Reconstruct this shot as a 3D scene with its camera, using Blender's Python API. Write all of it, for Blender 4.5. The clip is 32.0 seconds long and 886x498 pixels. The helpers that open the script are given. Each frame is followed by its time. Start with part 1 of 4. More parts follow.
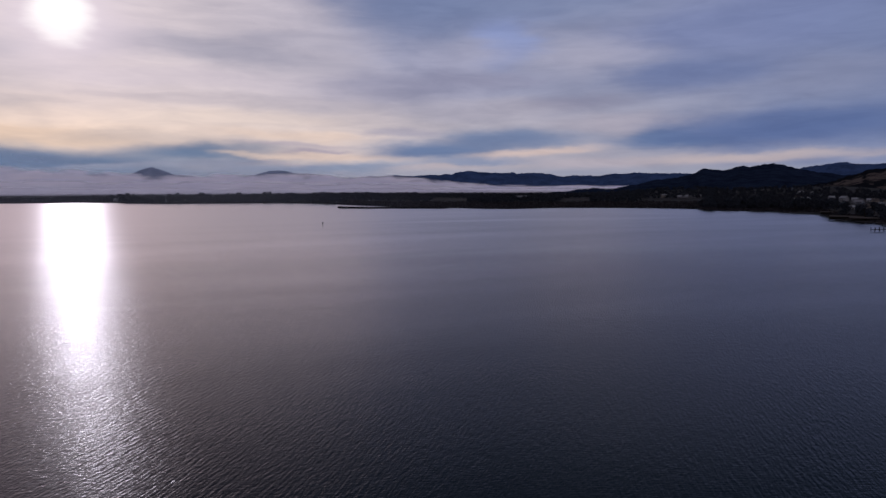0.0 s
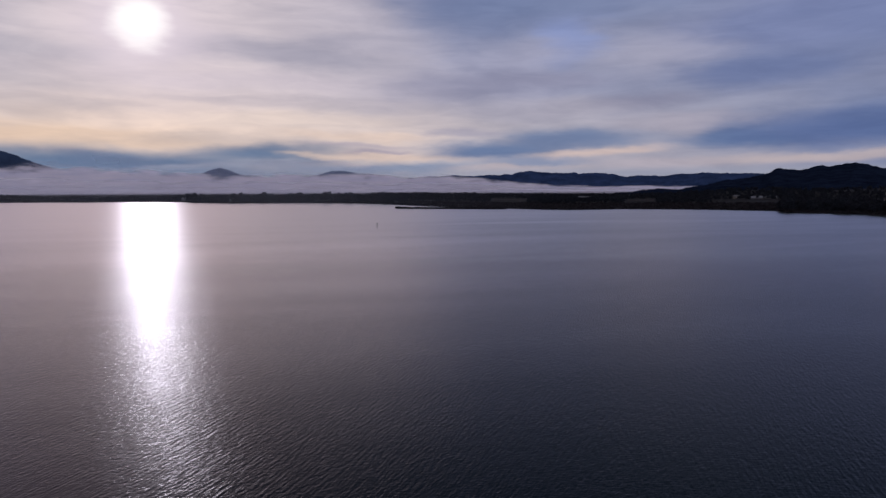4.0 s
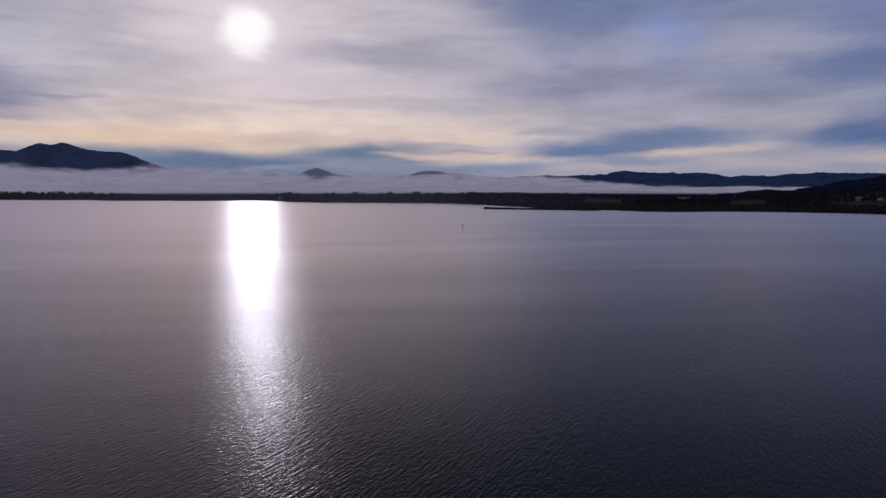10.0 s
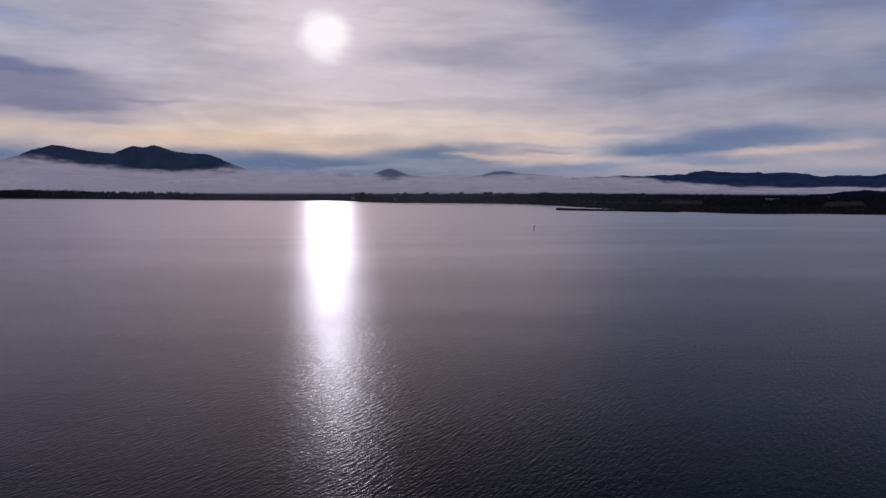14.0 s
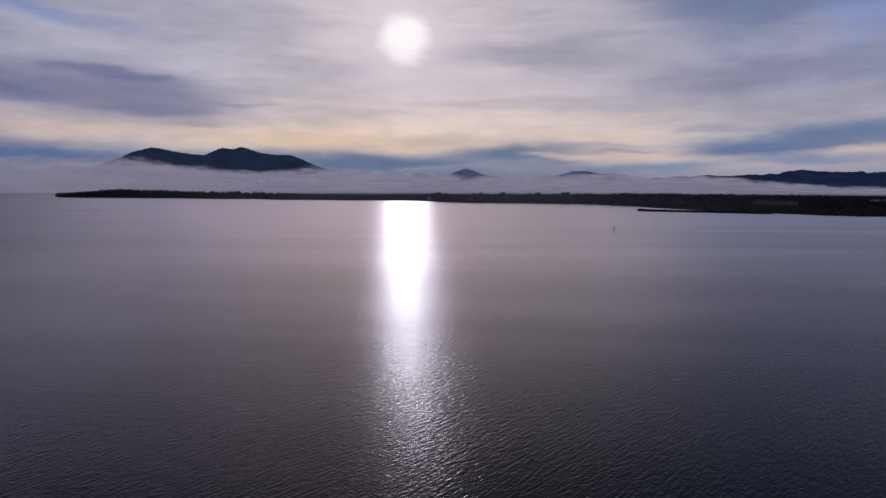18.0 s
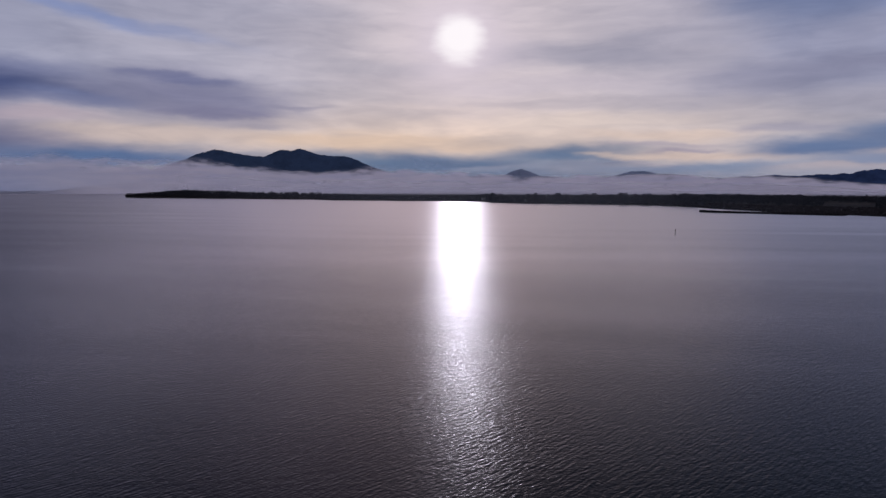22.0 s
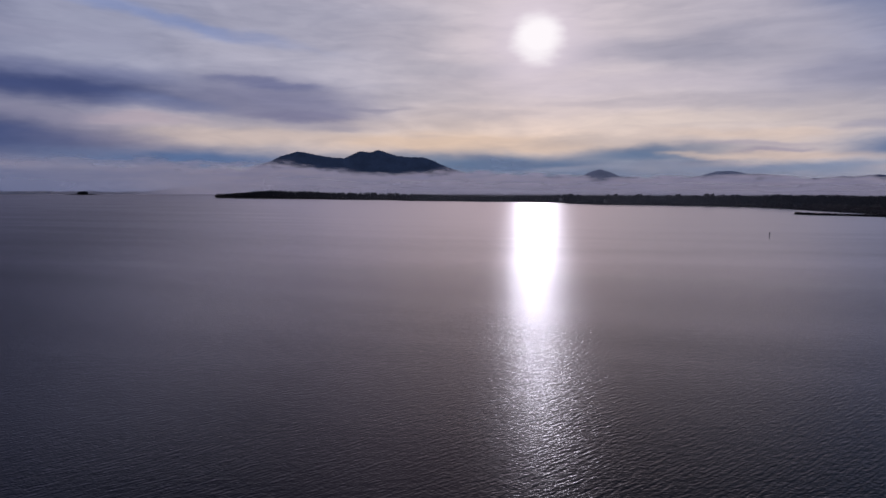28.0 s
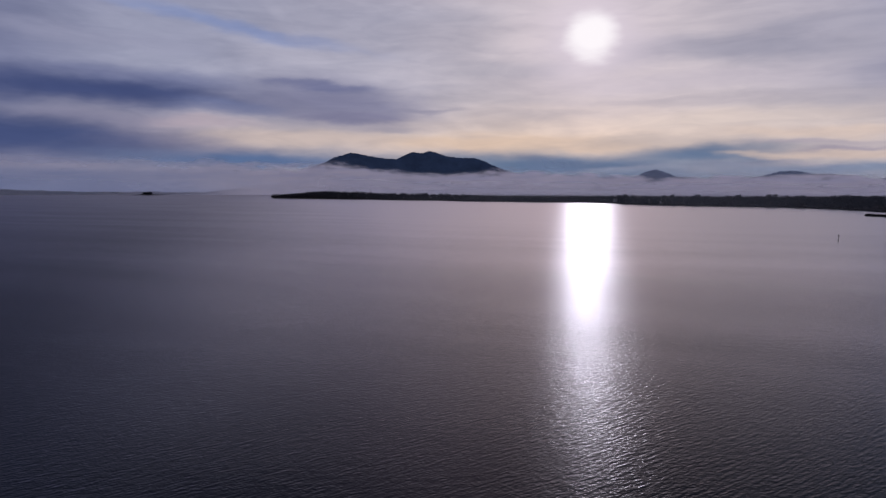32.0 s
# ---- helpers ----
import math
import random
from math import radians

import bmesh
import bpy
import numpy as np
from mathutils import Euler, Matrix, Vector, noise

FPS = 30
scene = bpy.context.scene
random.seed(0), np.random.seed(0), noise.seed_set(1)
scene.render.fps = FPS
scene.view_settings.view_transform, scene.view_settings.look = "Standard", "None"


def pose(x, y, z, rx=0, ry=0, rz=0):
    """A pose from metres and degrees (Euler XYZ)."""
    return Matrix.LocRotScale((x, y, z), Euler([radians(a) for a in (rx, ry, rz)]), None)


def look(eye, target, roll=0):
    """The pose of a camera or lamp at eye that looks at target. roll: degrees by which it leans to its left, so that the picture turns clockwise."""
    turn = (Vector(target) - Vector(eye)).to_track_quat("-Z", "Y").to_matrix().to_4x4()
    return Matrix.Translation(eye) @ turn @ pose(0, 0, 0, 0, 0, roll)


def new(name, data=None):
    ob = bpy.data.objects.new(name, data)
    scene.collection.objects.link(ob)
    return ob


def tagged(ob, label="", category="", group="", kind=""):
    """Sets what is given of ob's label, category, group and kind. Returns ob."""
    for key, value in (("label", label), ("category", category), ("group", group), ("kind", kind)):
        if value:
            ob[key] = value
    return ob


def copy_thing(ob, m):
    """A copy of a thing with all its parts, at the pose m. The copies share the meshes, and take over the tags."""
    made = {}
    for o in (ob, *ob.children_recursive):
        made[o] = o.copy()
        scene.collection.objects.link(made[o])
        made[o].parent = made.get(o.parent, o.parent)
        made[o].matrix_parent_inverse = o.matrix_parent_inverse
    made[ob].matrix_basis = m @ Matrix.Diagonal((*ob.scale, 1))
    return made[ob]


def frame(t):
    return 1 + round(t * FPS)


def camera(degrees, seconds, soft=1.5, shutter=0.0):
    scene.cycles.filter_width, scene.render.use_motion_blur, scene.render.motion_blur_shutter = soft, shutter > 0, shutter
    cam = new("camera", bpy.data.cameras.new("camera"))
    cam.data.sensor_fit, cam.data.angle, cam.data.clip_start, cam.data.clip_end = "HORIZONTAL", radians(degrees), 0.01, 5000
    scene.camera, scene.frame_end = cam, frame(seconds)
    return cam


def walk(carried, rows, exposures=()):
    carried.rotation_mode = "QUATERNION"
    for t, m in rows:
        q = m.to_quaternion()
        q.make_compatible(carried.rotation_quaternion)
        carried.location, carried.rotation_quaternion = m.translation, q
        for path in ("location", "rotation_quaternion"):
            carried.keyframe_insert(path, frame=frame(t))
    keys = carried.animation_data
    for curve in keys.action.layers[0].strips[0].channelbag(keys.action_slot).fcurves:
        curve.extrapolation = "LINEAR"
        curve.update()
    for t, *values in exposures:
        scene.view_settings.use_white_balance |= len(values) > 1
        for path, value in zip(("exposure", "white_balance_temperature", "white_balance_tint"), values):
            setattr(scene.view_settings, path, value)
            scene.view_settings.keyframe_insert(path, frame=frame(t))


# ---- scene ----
cam = camera(70.15, 32.0, soft=1.5)

# seconds, metres east, north and up, heading (clockwise from north), tilt, lean
PATH = [
    (0, 0.00, 0.00, 30.00, 24.63, -5.58, -0.23),
    (0.5, 1.25, 2.10, 30.00, 24.02, -5.57, -0.23),
    (1, 2.46, 4.16, 29.99, 23.46, -5.56, -0.22),
    (1.5, 3.62, 6.18, 29.99, 22.73, -5.56, -0.21),
    (2, 4.72, 8.16, 29.98, 21.96, -5.55, -0.20),
    (2.5, 5.78, 10.10, 29.98, 21.31, -5.55, -0.19),
    (3, 6.80, 11.99, 29.97, 20.59, -5.55, -0.18),
    (3.5, 7.77, 13.85, 29.97, 19.91, -5.55, -0.17),
    (5.5, 11.20, 20.87, 29.95, 17.40, -5.54, -0.04),
    (6, 11.96, 22.52, 29.94, 16.95, -5.54, -0.03),
    (6.5, 12.67, 24.14, 29.94, 16.53, -5.54, -0.02),
    (7, 13.35, 25.71, 29.93, 16.15, -5.55, -0.01),
    (7.5, 13.98, 27.25, 29.93, 15.58, -5.55, -0.01),
    (8, 14.58, 28.74, 29.92, 14.97, -5.56, 0.00),
    (8.5, 15.14, 30.20, 29.92, 14.30, -5.56, 0.01),
    (9, 15.67, 31.62, 29.91, 13.33, -5.55, 0.01),
    (9.5, 16.16, 33.00, 29.91, 12.35, -5.55, 0.02),
    (10, 16.62, 34.33, 29.90, 11.05, -5.54, 0.03),
    (10.5, 17.04, 35.64, 29.90, 9.96, -5.53, 0.03),
    (11, 17.44, 36.90, 29.90, 9.14, -5.53, 0.04),
    (11.5, 17.80, 38.12, 29.89, 8.32, -5.52, 0.04),
    (12, 18.13, 39.31, 29.89, 7.58, -5.52, 0.05),
    (12.5, 18.43, 40.45, 29.88, 6.81, -5.52, 0.05),
    (13, 18.70, 41.56, 29.88, 5.98, -5.52, 0.06),
    (13.5, 18.95, 42.63, 29.87, 5.25, -5.51, 0.07),
    (14, 19.16, 43.67, 29.87, 4.57, -5.51, 0.07),
    (14.5, 19.36, 44.66, 29.86, 3.95, -5.51, 0.07),
    (16.5, 19.88, 48.27, 29.84, 0.53, -5.50, 0.11),
    (17, 19.96, 49.07, 29.84, -0.45, -5.50, 0.12),
    (17.5, 20.01, 49.85, 29.83, -1.39, -5.50, 0.12),
    (18, 20.05, 50.58, 29.83, -2.32, -5.51, 0.11),
    (18.5, 20.06, 51.28, 29.82, -2.82, -5.50, 0.11),
    (19, 20.06, 51.94, 29.82, -3.12, -5.50, 0.11),
    (19.5, 20.04, 52.57, 29.81, -3.35, -5.50, 0.10),
    (20, 20.01, 53.15, 29.81, -3.83, -5.50, 0.10),
    (20.5, 19.96, 53.71, 29.80, -4.86, -5.50, 0.09),
    (21, 19.89, 54.22, 29.80, -5.83, -5.49, 0.09),
    (21.5, 19.81, 54.70, 29.80, -6.57, -5.47, 0.08),
    (22, 19.72, 55.15, 29.79, -7.20, -5.46, 0.07),
    (22.5, 19.62, 55.56, 29.79, -7.87, -5.45, 0.07),
    (23, 19.51, 55.93, 29.78, -8.54, -5.45, 0.07),
    (23.5, 19.38, 56.27, 29.78, -9.17, -5.44, 0.07),
    (24, 19.25, 56.57, 29.77, -9.81, -5.43, 0.07),
    (24.5, 19.11, 56.84, 29.77, -10.49, -5.42, 0.07),
    (25, 18.96, 57.08, 29.76, -11.17, -5.42, 0.07),
    (25.5, 18.81, 57.27, 29.76, -11.75, -5.42, 0.07),
    (27.5, 18.14, 57.72, 29.74, -13.39, -5.40, 0.07),
    (28, 17.97, 57.75, 29.73, -14.06, -5.40, 0.07),
    (28.5, 17.79, 57.74, 29.73, -14.72, -5.39, 0.06),
    (29, 17.62, 57.70, 29.72, -15.27, -5.38, 0.06),
    (29.5, 17.45, 57.62, 29.72, -15.74, -5.38, 0.05),
    (30, 17.27, 57.52, 29.71, -16.27, -5.38, 0.04),
    (30.5, 17.10, 57.37, 29.71, -16.78, -5.37, 0.04),
    (31, 16.94, 57.20, 29.70, -17.40, -5.37, 0.05),
    (31.5, 16.78, 56.99, 29.70, -18.08, -5.37, 0.06),
    (32, 16.62, 56.75, 29.69, -18.65, -5.35, 0.07),
]


def drone(x, y, z, heading, tilt, lean):
    return pose(x, y, z, 0, 0, -heading) @ pose(0, 0, 0, 90 + tilt) @ pose(0, 0, 0, 0, 0, lean)


walk(cam, [(t, drone(*row)) for t, *row in PATH], [(0.0, 0.03, 6450, 10), (6.0, -0.03, 6420, 10), (13.0, -0.11, 6350, 10), (20.0, -0.13, 6330, 10), (32.0, -0.13, 6300, 10)])

# ---- light ----
SUN_AZ, SUN_EL = -5.76, 13.0


def polar(az, r, z=0.0):
    return Vector((r * math.sin(radians(az)), r * math.cos(radians(az)), z))


sun_way = Vector((math.sin(radians(SUN_AZ)) * math.cos(radians(SUN_EL)),
                  math.cos(radians(SUN_AZ)) * math.cos(radians(SUN_EL)), math.sin(radians(SUN_EL))))
sun = new("sun", bpy.data.lights.new("sun", "SUN"))
sun.data.energy, sun.data.angle, sun.data.color = 0.074, radians(2.8), (0.87, 0.88, 1.0)
sun.matrix_world = look(sun_way * 900, (0, 0, 0))


class Net:
    """A node tree with short calls."""

    def __init__(self, tree):
        self.tree, self.nodes, self.links = tree, tree.nodes, tree.links

    def put(self, socket, value):
        if isinstance(value, bpy.types.NodeSocket):
            self.links.new(value, socket)
        elif isinstance(value, (tuple, list)) and len(value) == 3 and socket.type == "RGBA":
            socket.default_value = (*value, 1)
        else:
            socket.default_value = value

    def node(self, kind, out=0, **inputs):
        n = self.nodes.new(kind)
        for key, value in inputs.items():
            if key[0] == "_":
                self.put(n.inputs[int(key[1:])], value)
            else:
                self.put(n.inputs[key.replace("_", " ")], value)
        return n.outputs[out]

    def math(self, op, a, b=0.0, c=0.0, clamp=False):
        n = self.nodes.new("ShaderNodeMath")
        n.operation, n.use_clamp = op, clamp
        for s, v in zip(n.inputs, (a, b, c)):
            self.put(s, v)
        return n.outputs[0]

    def mix(self, f, a, b, blend="MIX"):
        n = self.nodes.new("ShaderNodeMix")
        n.data_type, n.blend_type, n.clamp_factor = "RGBA", blend, True
        self.put(n.inputs[0], f)
        self.put(n.inputs[6], a)
        self.put(n.inputs[7], b)
        return n.outputs[2]

    def noise(self, vector, scale, detail=3.0, rough=0.5, out=0, warp=0.0):
        n = self.nodes.new("ShaderNodeTexNoise")
        self.put(n.inputs["Vector"], vector)
        n.inputs["Scale"].default_value = scale
        n.inputs["Detail"].default_value = detail
        n.inputs["Roughness"].default_value = rough
        n.inputs["Distortion"].default_value = warp
        return n.outputs[out]

    def ramp(self, f, lo, hi, a=0.0, b=1.0):
        n = self.nodes.new("ShaderNodeMapRange")
        n.interpolation_type = "SMOOTHSTEP"
        for s, v in zip(n.inputs, (f, lo, hi, a, b)):
            self.put(s, v)
        return n.outputs[0]

    def scaled(self, vector, x, y, z):
        n = self.nodes.new("ShaderNodeMapping")
        self.put(n.inputs["Vector"], vector)
        n.inputs["Scale"].default_value = (x, y, z)
        return n.outputs[0]

    def turned(self, vector, degrees):
        n = self.nodes.new("ShaderNodeMapping")
        self.put(n.inputs["Vector"], vector)
        n.inputs["Rotation"].default_value = (0, 0, radians(degrees))
        return n.outputs[0]


# the sky: thin broken cloud before a low veiled sun
world = bpy.data.worlds.new("sky")
scene.world = world
world.use_nodes = True
net = Net(world.node_tree)
net.nodes.clear()
way = net.node("ShaderNodeTexCoord", 0)
apart = net.nodes.new("ShaderNodeSeparateXYZ")
net.links.new(way, apart.inputs[0])
dx, dy, dz = apart.outputs
az0 = net.math("MULTIPLY", net.math("ARCTAN2", dx, dy), 180 / math.pi)
el0 = net.math("MULTIPLY", net.math("ARCSINE", dz), 180 / math.pi)
long_way = net.scaled(way, 1.0, 1.0, 4.0)
big = net.nodes.new("ShaderNodeSeparateColor")
net.links.new(net.noise(long_way, 3.0, 4.0, 0.55, out=1), big.inputs[0])
fine = net.nodes.new("ShaderNodeSeparateColor")
net.links.new(net.noise(net.scaled(way, 1.0, 1.0, 3.6), 9.0, 4.0, 0.55, out=1), fine.inputs[0])
az = net.math("ADD", az0, net.math("MULTIPLY_ADD", big.outputs[0], 10.0, -5.0))
az = net.math("ADD", az, net.math("MULTIPLY_ADD", fine.outputs[0], 6.0, -3.0))
el = net.math("ADD", el0, net.math("MULTIPLY_ADD", big.outputs[1], 1.2, -0.6))
el = net.math("ADD", el, net.math("MULTIPLY_ADD", fine.outputs[1], 1.5, -0.75))


def bell(a, e, wa, we, tilt=0.0):
    """Falls from 1 at bearing a, elevation e; tilt: degrees up for each degree of bearing."""
    p = net.math("MULTIPLY_ADD", az, 1 / wa, -a / wa)
    q = net.math("MULTIPLY_ADD", el, 1 / we, -e / we)
    if tilt:
        q = net.math("MULTIPLY_ADD", p, -tilt * wa / we, q)
    r2 = net.math("MULTIPLY_ADD", p, p, net.math("MULTIPLY", q, q))
    r2 = net.math("MULTIPLY", r2, net.math("SQRT", r2))
    return net.math("EXPONENT", net.math("MULTIPLY", r2, -1.0))


clear = net.nodes.new("ShaderNodeTexSky")
clear.sky_type, clear.sun_disc = "NISHITA", False
clear.sun_elevation, clear.sun_rotation = radians(SUN_EL), radians(SUN_AZ)
clear.dust_density = 2.0
blue = net.mix(1.0, clear.outputs[0], (0.05, 0.05, 0.05), "MULTIPLY")
def around(stops):
    """A colour for each bearing, from (bearing, colour) stops."""
    n = net.nodes.new("ShaderNodeValToRGB")
    net.links.new(net.math("MULTIPLY_ADD", az, 1 / 130, 0.5), n.inputs[0])
    n.color_ramp.interpolation = "EASE"
    for k, (a, c) in enumerate(stops):
        e = n.color_ramp.elements[k] if k < 2 else n.color_ramp.elements.new(a / 130 + 0.5)
        e.position, e.color = a / 130 + 0.5, (*c, 1)
    return n.outputs[0]


# the cloud sheet by bearing: low down, in the middle and aloft, above the view
low_sheet = around([(-56, (0.27, 0.27, 0.38)), (58, (0.22, 0.26, 0.40)), (-42, (0.40, 0.36, 0.43)), (-28, (0.58, 0.50, 0.49)), (-6, (0.71, 0.58, 0.525)), (13, (0.62, 0.54, 0.53)), (28, (0.455, 0.43, 0.48)), (42, (0.33, 0.33, 0.41))])
mid_sheet = around([(-56, (0.20, 0.215, 0.34)), (58, (0.17, 0.21, 0.36)), (-42, (0.35, 0.36, 0.47)), (-28, (0.45, 0.44, 0.53)), (-6, (0.555, 0.505, 0.555)), (12, (0.475, 0.445, 0.515)), (24, (0.31, 0.325, 0.45)), (40, (0.29, 0.31, 0.43))])
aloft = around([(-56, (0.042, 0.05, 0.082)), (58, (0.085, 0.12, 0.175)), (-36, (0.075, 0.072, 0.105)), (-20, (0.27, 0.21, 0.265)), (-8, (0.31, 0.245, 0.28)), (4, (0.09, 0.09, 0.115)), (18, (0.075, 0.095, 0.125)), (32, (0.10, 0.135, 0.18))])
colour = net.mix(net.ramp(el, 4.0, 9.0), low_sheet, mid_sheet)
# aloft is unseen, toned and darkened by bearing to shade the water's reflection
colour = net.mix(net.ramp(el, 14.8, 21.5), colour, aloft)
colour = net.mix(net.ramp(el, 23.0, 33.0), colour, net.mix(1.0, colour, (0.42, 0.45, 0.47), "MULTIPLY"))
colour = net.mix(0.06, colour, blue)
# bright zenith added out of view to light the fog and land
colour = net.mix(net.ramp(el0, 60.0, 80.0, 0.0, 1.0), colour, (0.6, 0.56, 0.68))
# brighter sky added behind the view, unseen, to light fog and hills
colour = net.mix(net.ramp(dy, 0.05, -0.35), colour, (0.42, 0.395, 0.47))
# billows and drawn-out wisps
billow = net.noise(net.scaled(way, 1.0, 1.0, 3.2), 4.5, 5.0, 0.52, warp=0.35)
colour = net.mix(1.0, colour, net.mix(net.ramp(billow, 0.28, 0.72), (0.84, 0.85, 0.88), (1.15, 1.14, 1.12)), "MULTIPLY")


def cloud(a, e, wa, we, strength, tone, tilt=0.0):
    global colour
    colour = net.mix(net.math("MULTIPLY", bell(a, e, wa, we, tilt), strength), colour, tone)


PEACH, ROSE, GOLD = (0.78, 0.60, 0.48), (0.60, 0.48, 0.50), (0.82, 0.605, 0.44)
SLATE, BLUE = (0.058, 0.080, 0.195), (0.125, 0.19, 0.335)
GREY, DUSK = (0.30, 0.285, 0.37), (0.16, 0.195, 0.35)
# aloft to the east
cloud(23, 15.4, 9, 3.0, 0.85, (0.17, 0.215, 0.36))
cloud(34, 16.0, 12, 2.2, 0.75, (0.175, 0.225, 0.375))
cloud(31.3, 12.4, 3.2, 1.9, 0.7, (0.24, 0.31, 0.56), 0.10)
cloud(38.5, 11.3, 5.0, 1.6, 0.8, (0.41, 0.405, 0.50), 0.06)
cloud(27, 11.4, 5, 1.2, 0.5, (0.40, 0.40, 0.51), 0.04)
cloud(49, 12.8, 9, 2.6, 0.7, (0.19, 0.235, 0.42))
cloud(46, 9.3, 6, 1.5, 0.8, (0.135, 0.18, 0.34))
cloud(55, 8.5, 5, 1.6, 0.5, (0.26, 0.28, 0.39))
cloud(21, 8.9, 9, 1.3, 0.65, (0.27, 0.27, 0.37), 0.05)
cloud(29, 9.3, 5, 0.6, 0.5, (0.28, 0.28, 0.385))
cloud(36.5, 7.2, 5.5, 0.65, 0.65, (0.245, 0.245, 0.34), 0.03)
cloud(28, 7.0, 8, 1.0, 0.5, (0.46, 0.43, 0.485))
cloud(40, 5.4, 6, 0.9, 0.45, (0.45, 0.40, 0.45))
# round the sun
cloud(6, 11.1, 11.5, 1.2, 0.8, (0.355, 0.345, 0.42), -0.04)
cloud(12, 12.4, 6, 0.7, 0.5, (0.38, 0.37, 0.45))
cloud(2.5, 8.9, 8, 0.8, 0.5, (0.63, 0.555, 0.60))
cloud(-13, 10.5, 6, 0.9, 0.5, (0.43, 0.41, 0.465))
cloud(-15, 8.0, 8, 0.5, 0.4, (0.44, 0.405, 0.44), -0.03)
cloud(3, 7.5, 9, 0.45, 0.45, (0.47, 0.42, 0.46))
cloud(-9, 6.5, 6, 0.5, 0.4, (0.47, 0.42, 0.435))
cloud(14, 7.0, 6, 0.5, 0.4, (0.42, 0.39, 0.44), 0.03)
# warm light under the sheet
cloud(5, 5.7, 8, 0.9, 0.7, (0.80, 0.665, 0.58))
cloud(-12, 4.0, 13, 0.75, 0.8, GOLD, -0.02)
cloud(-2, 4.2, 7, 0.45, 0.55, (0.52, 0.45, 0.43), 0.03)
cloud(12, 4.4, 7, 0.5, 0.6, PEACH, -0.03)
cloud(-31, 4.5, 8, 0.7, 0.75, (0.68, 0.55, 0.48))
cloud(-39, 5.6, 5, 0.55, 0.6, ROSE)
cloud(-23, 5.4, 4, 0.35, 0.4, GREY)
# the low western bands
cloud(-47, 7.8, 15, 1.35, 0.97, SLATE, -0.015)
cloud(-43, 9.0, 8, 0.7, 0.6, (0.17, 0.19, 0.33), -0.03)
cloud(-37, 7.0, 4.5, 0.6, 0.6, DUSK, -0.05)
cloud(-28, 7.6, 7.0, 1.9, 0.85, (0.23, 0.23, 0.345), -0.06)
cloud(-29, 8.8, 4.5, 0.35, 0.7, (0.16, 0.175, 0.31), -0.05)
cloud(-26.5, 6.3, 4.0, 0.45, 0.7, (0.215, 0.21, 0.32), -0.05)
cloud(-21, 7.2, 3.0, 0.22, 0.6, GREY)
cloud(-53, 4.0, 12.5, 1.8, 0.97, (0.06, 0.085, 0.20), -0.03)
cloud(-46, 5.7, 6, 0.5, 0.5, (0.28, 0.27, 0.37))
cloud(-37, 13.4, 10, 0.5, 0.8, (0.25, 0.31, 0.52), -0.14)
cloud(-48, 12.0, 9, 0.8, 0.4, (0.36, 0.36, 0.47), -0.06)
cloud(-35, 2.5, 13, 1.0, 0.97, (0.10, 0.165, 0.31))
# blue gaps and bands over the peaks
cloud(-8, 2.0, 15, 1.2, 0.97, (0.11, 0.185, 0.305), -0.025)
cloud(4.0, 2.95, 8.0, 0.95, 0.95, (0.12, 0.19, 0.31), 0.01)
cloud(4.0, 1.9, 6.0, 0.42, 0.5, (0.33, 0.36, 0.44), 0.02)
cloud(9.5, 2.9, 4.0, 0.22, 0.6, PEACH, -0.03)
cloud(15.5, 2.85, 6.5, 0.35, 0.85, (0.70, 0.55, 0.465), -0.05)
cloud(13.4, 3.3, 2.4, 0.16, 0.7, (0.34, 0.30, 0.38))
cloud(12.0, 3.7, 5, 0.2, 0.5, (0.40, 0.35, 0.42), -0.03)
cloud(15, 1.95, 9, 0.45, 0.85, (0.20, 0.27, 0.40))
cloud(24.5, 3.2, 6.5, 0.75, 0.95, BLUE, 0.02)
cloud(30.0, 4.2, 6.5, 0.95, 0.92, (0.15, 0.21, 0.35), 0.02)
cloud(20.5, 4.7, 3.5, 0.35, 0.5, (0.27, 0.27, 0.38))
cloud(32.8, 3.1, 4.6, 0.38, 0.85, (0.66, 0.52, 0.465), 0.09)
cloud(28.0, 2.25, 4.2, 0.42, 0.7, (0.20, 0.265, 0.41))
cloud(24.5, 1.75, 6, 0.22, 0.5, (0.52, 0.44, 0.45))
cloud(44.6, 4.1, 6.0, 0.8, 0.92, BLUE)
cloud(54.0, 4.6, 11, 1.5, 0.95, (0.10, 0.15, 0.31), 0.02)
cloud(50, 2.4, 10, 0.42, 0.85, (0.50, 0.425, 0.425))
cloud(38, 2.2, 5, 0.4, 0.6, (0.46, 0.41, 0.45))
cloud(-5, 1.75, 4.5, 0.2, 0.6, (0.43, 0.43, 0.49), 0.02)
# low clear strip behind the peaks
low = net.mix(net.ramp(az0, 4.0, 26.0), (0.19, 0.255, 0.36), (0.33, 0.35, 0.43))
# darkened in the west, where it shows through and dims the fog
low = net.mix(net.ramp(az0, -28.0, -42.0), low, (0.10, 0.14, 0.27))
colour = net.mix(net.ramp(el0, 2.0, 1.2, 0.0, 0.75), colour, low)
# fine grain of the sheet
wisps = net.noise(net.scaled(net.turned(way, 20.0), 1.0, 1.0, 6.0), 11.0, 6.0, 0.58, warp=0.6)
colour = net.mix(1.0, colour, net.mix(net.ramp(wisps, 0.28, 0.72), (0.93, 0.935, 0.95), (1.065, 1.06, 1.05)), "MULTIPLY")
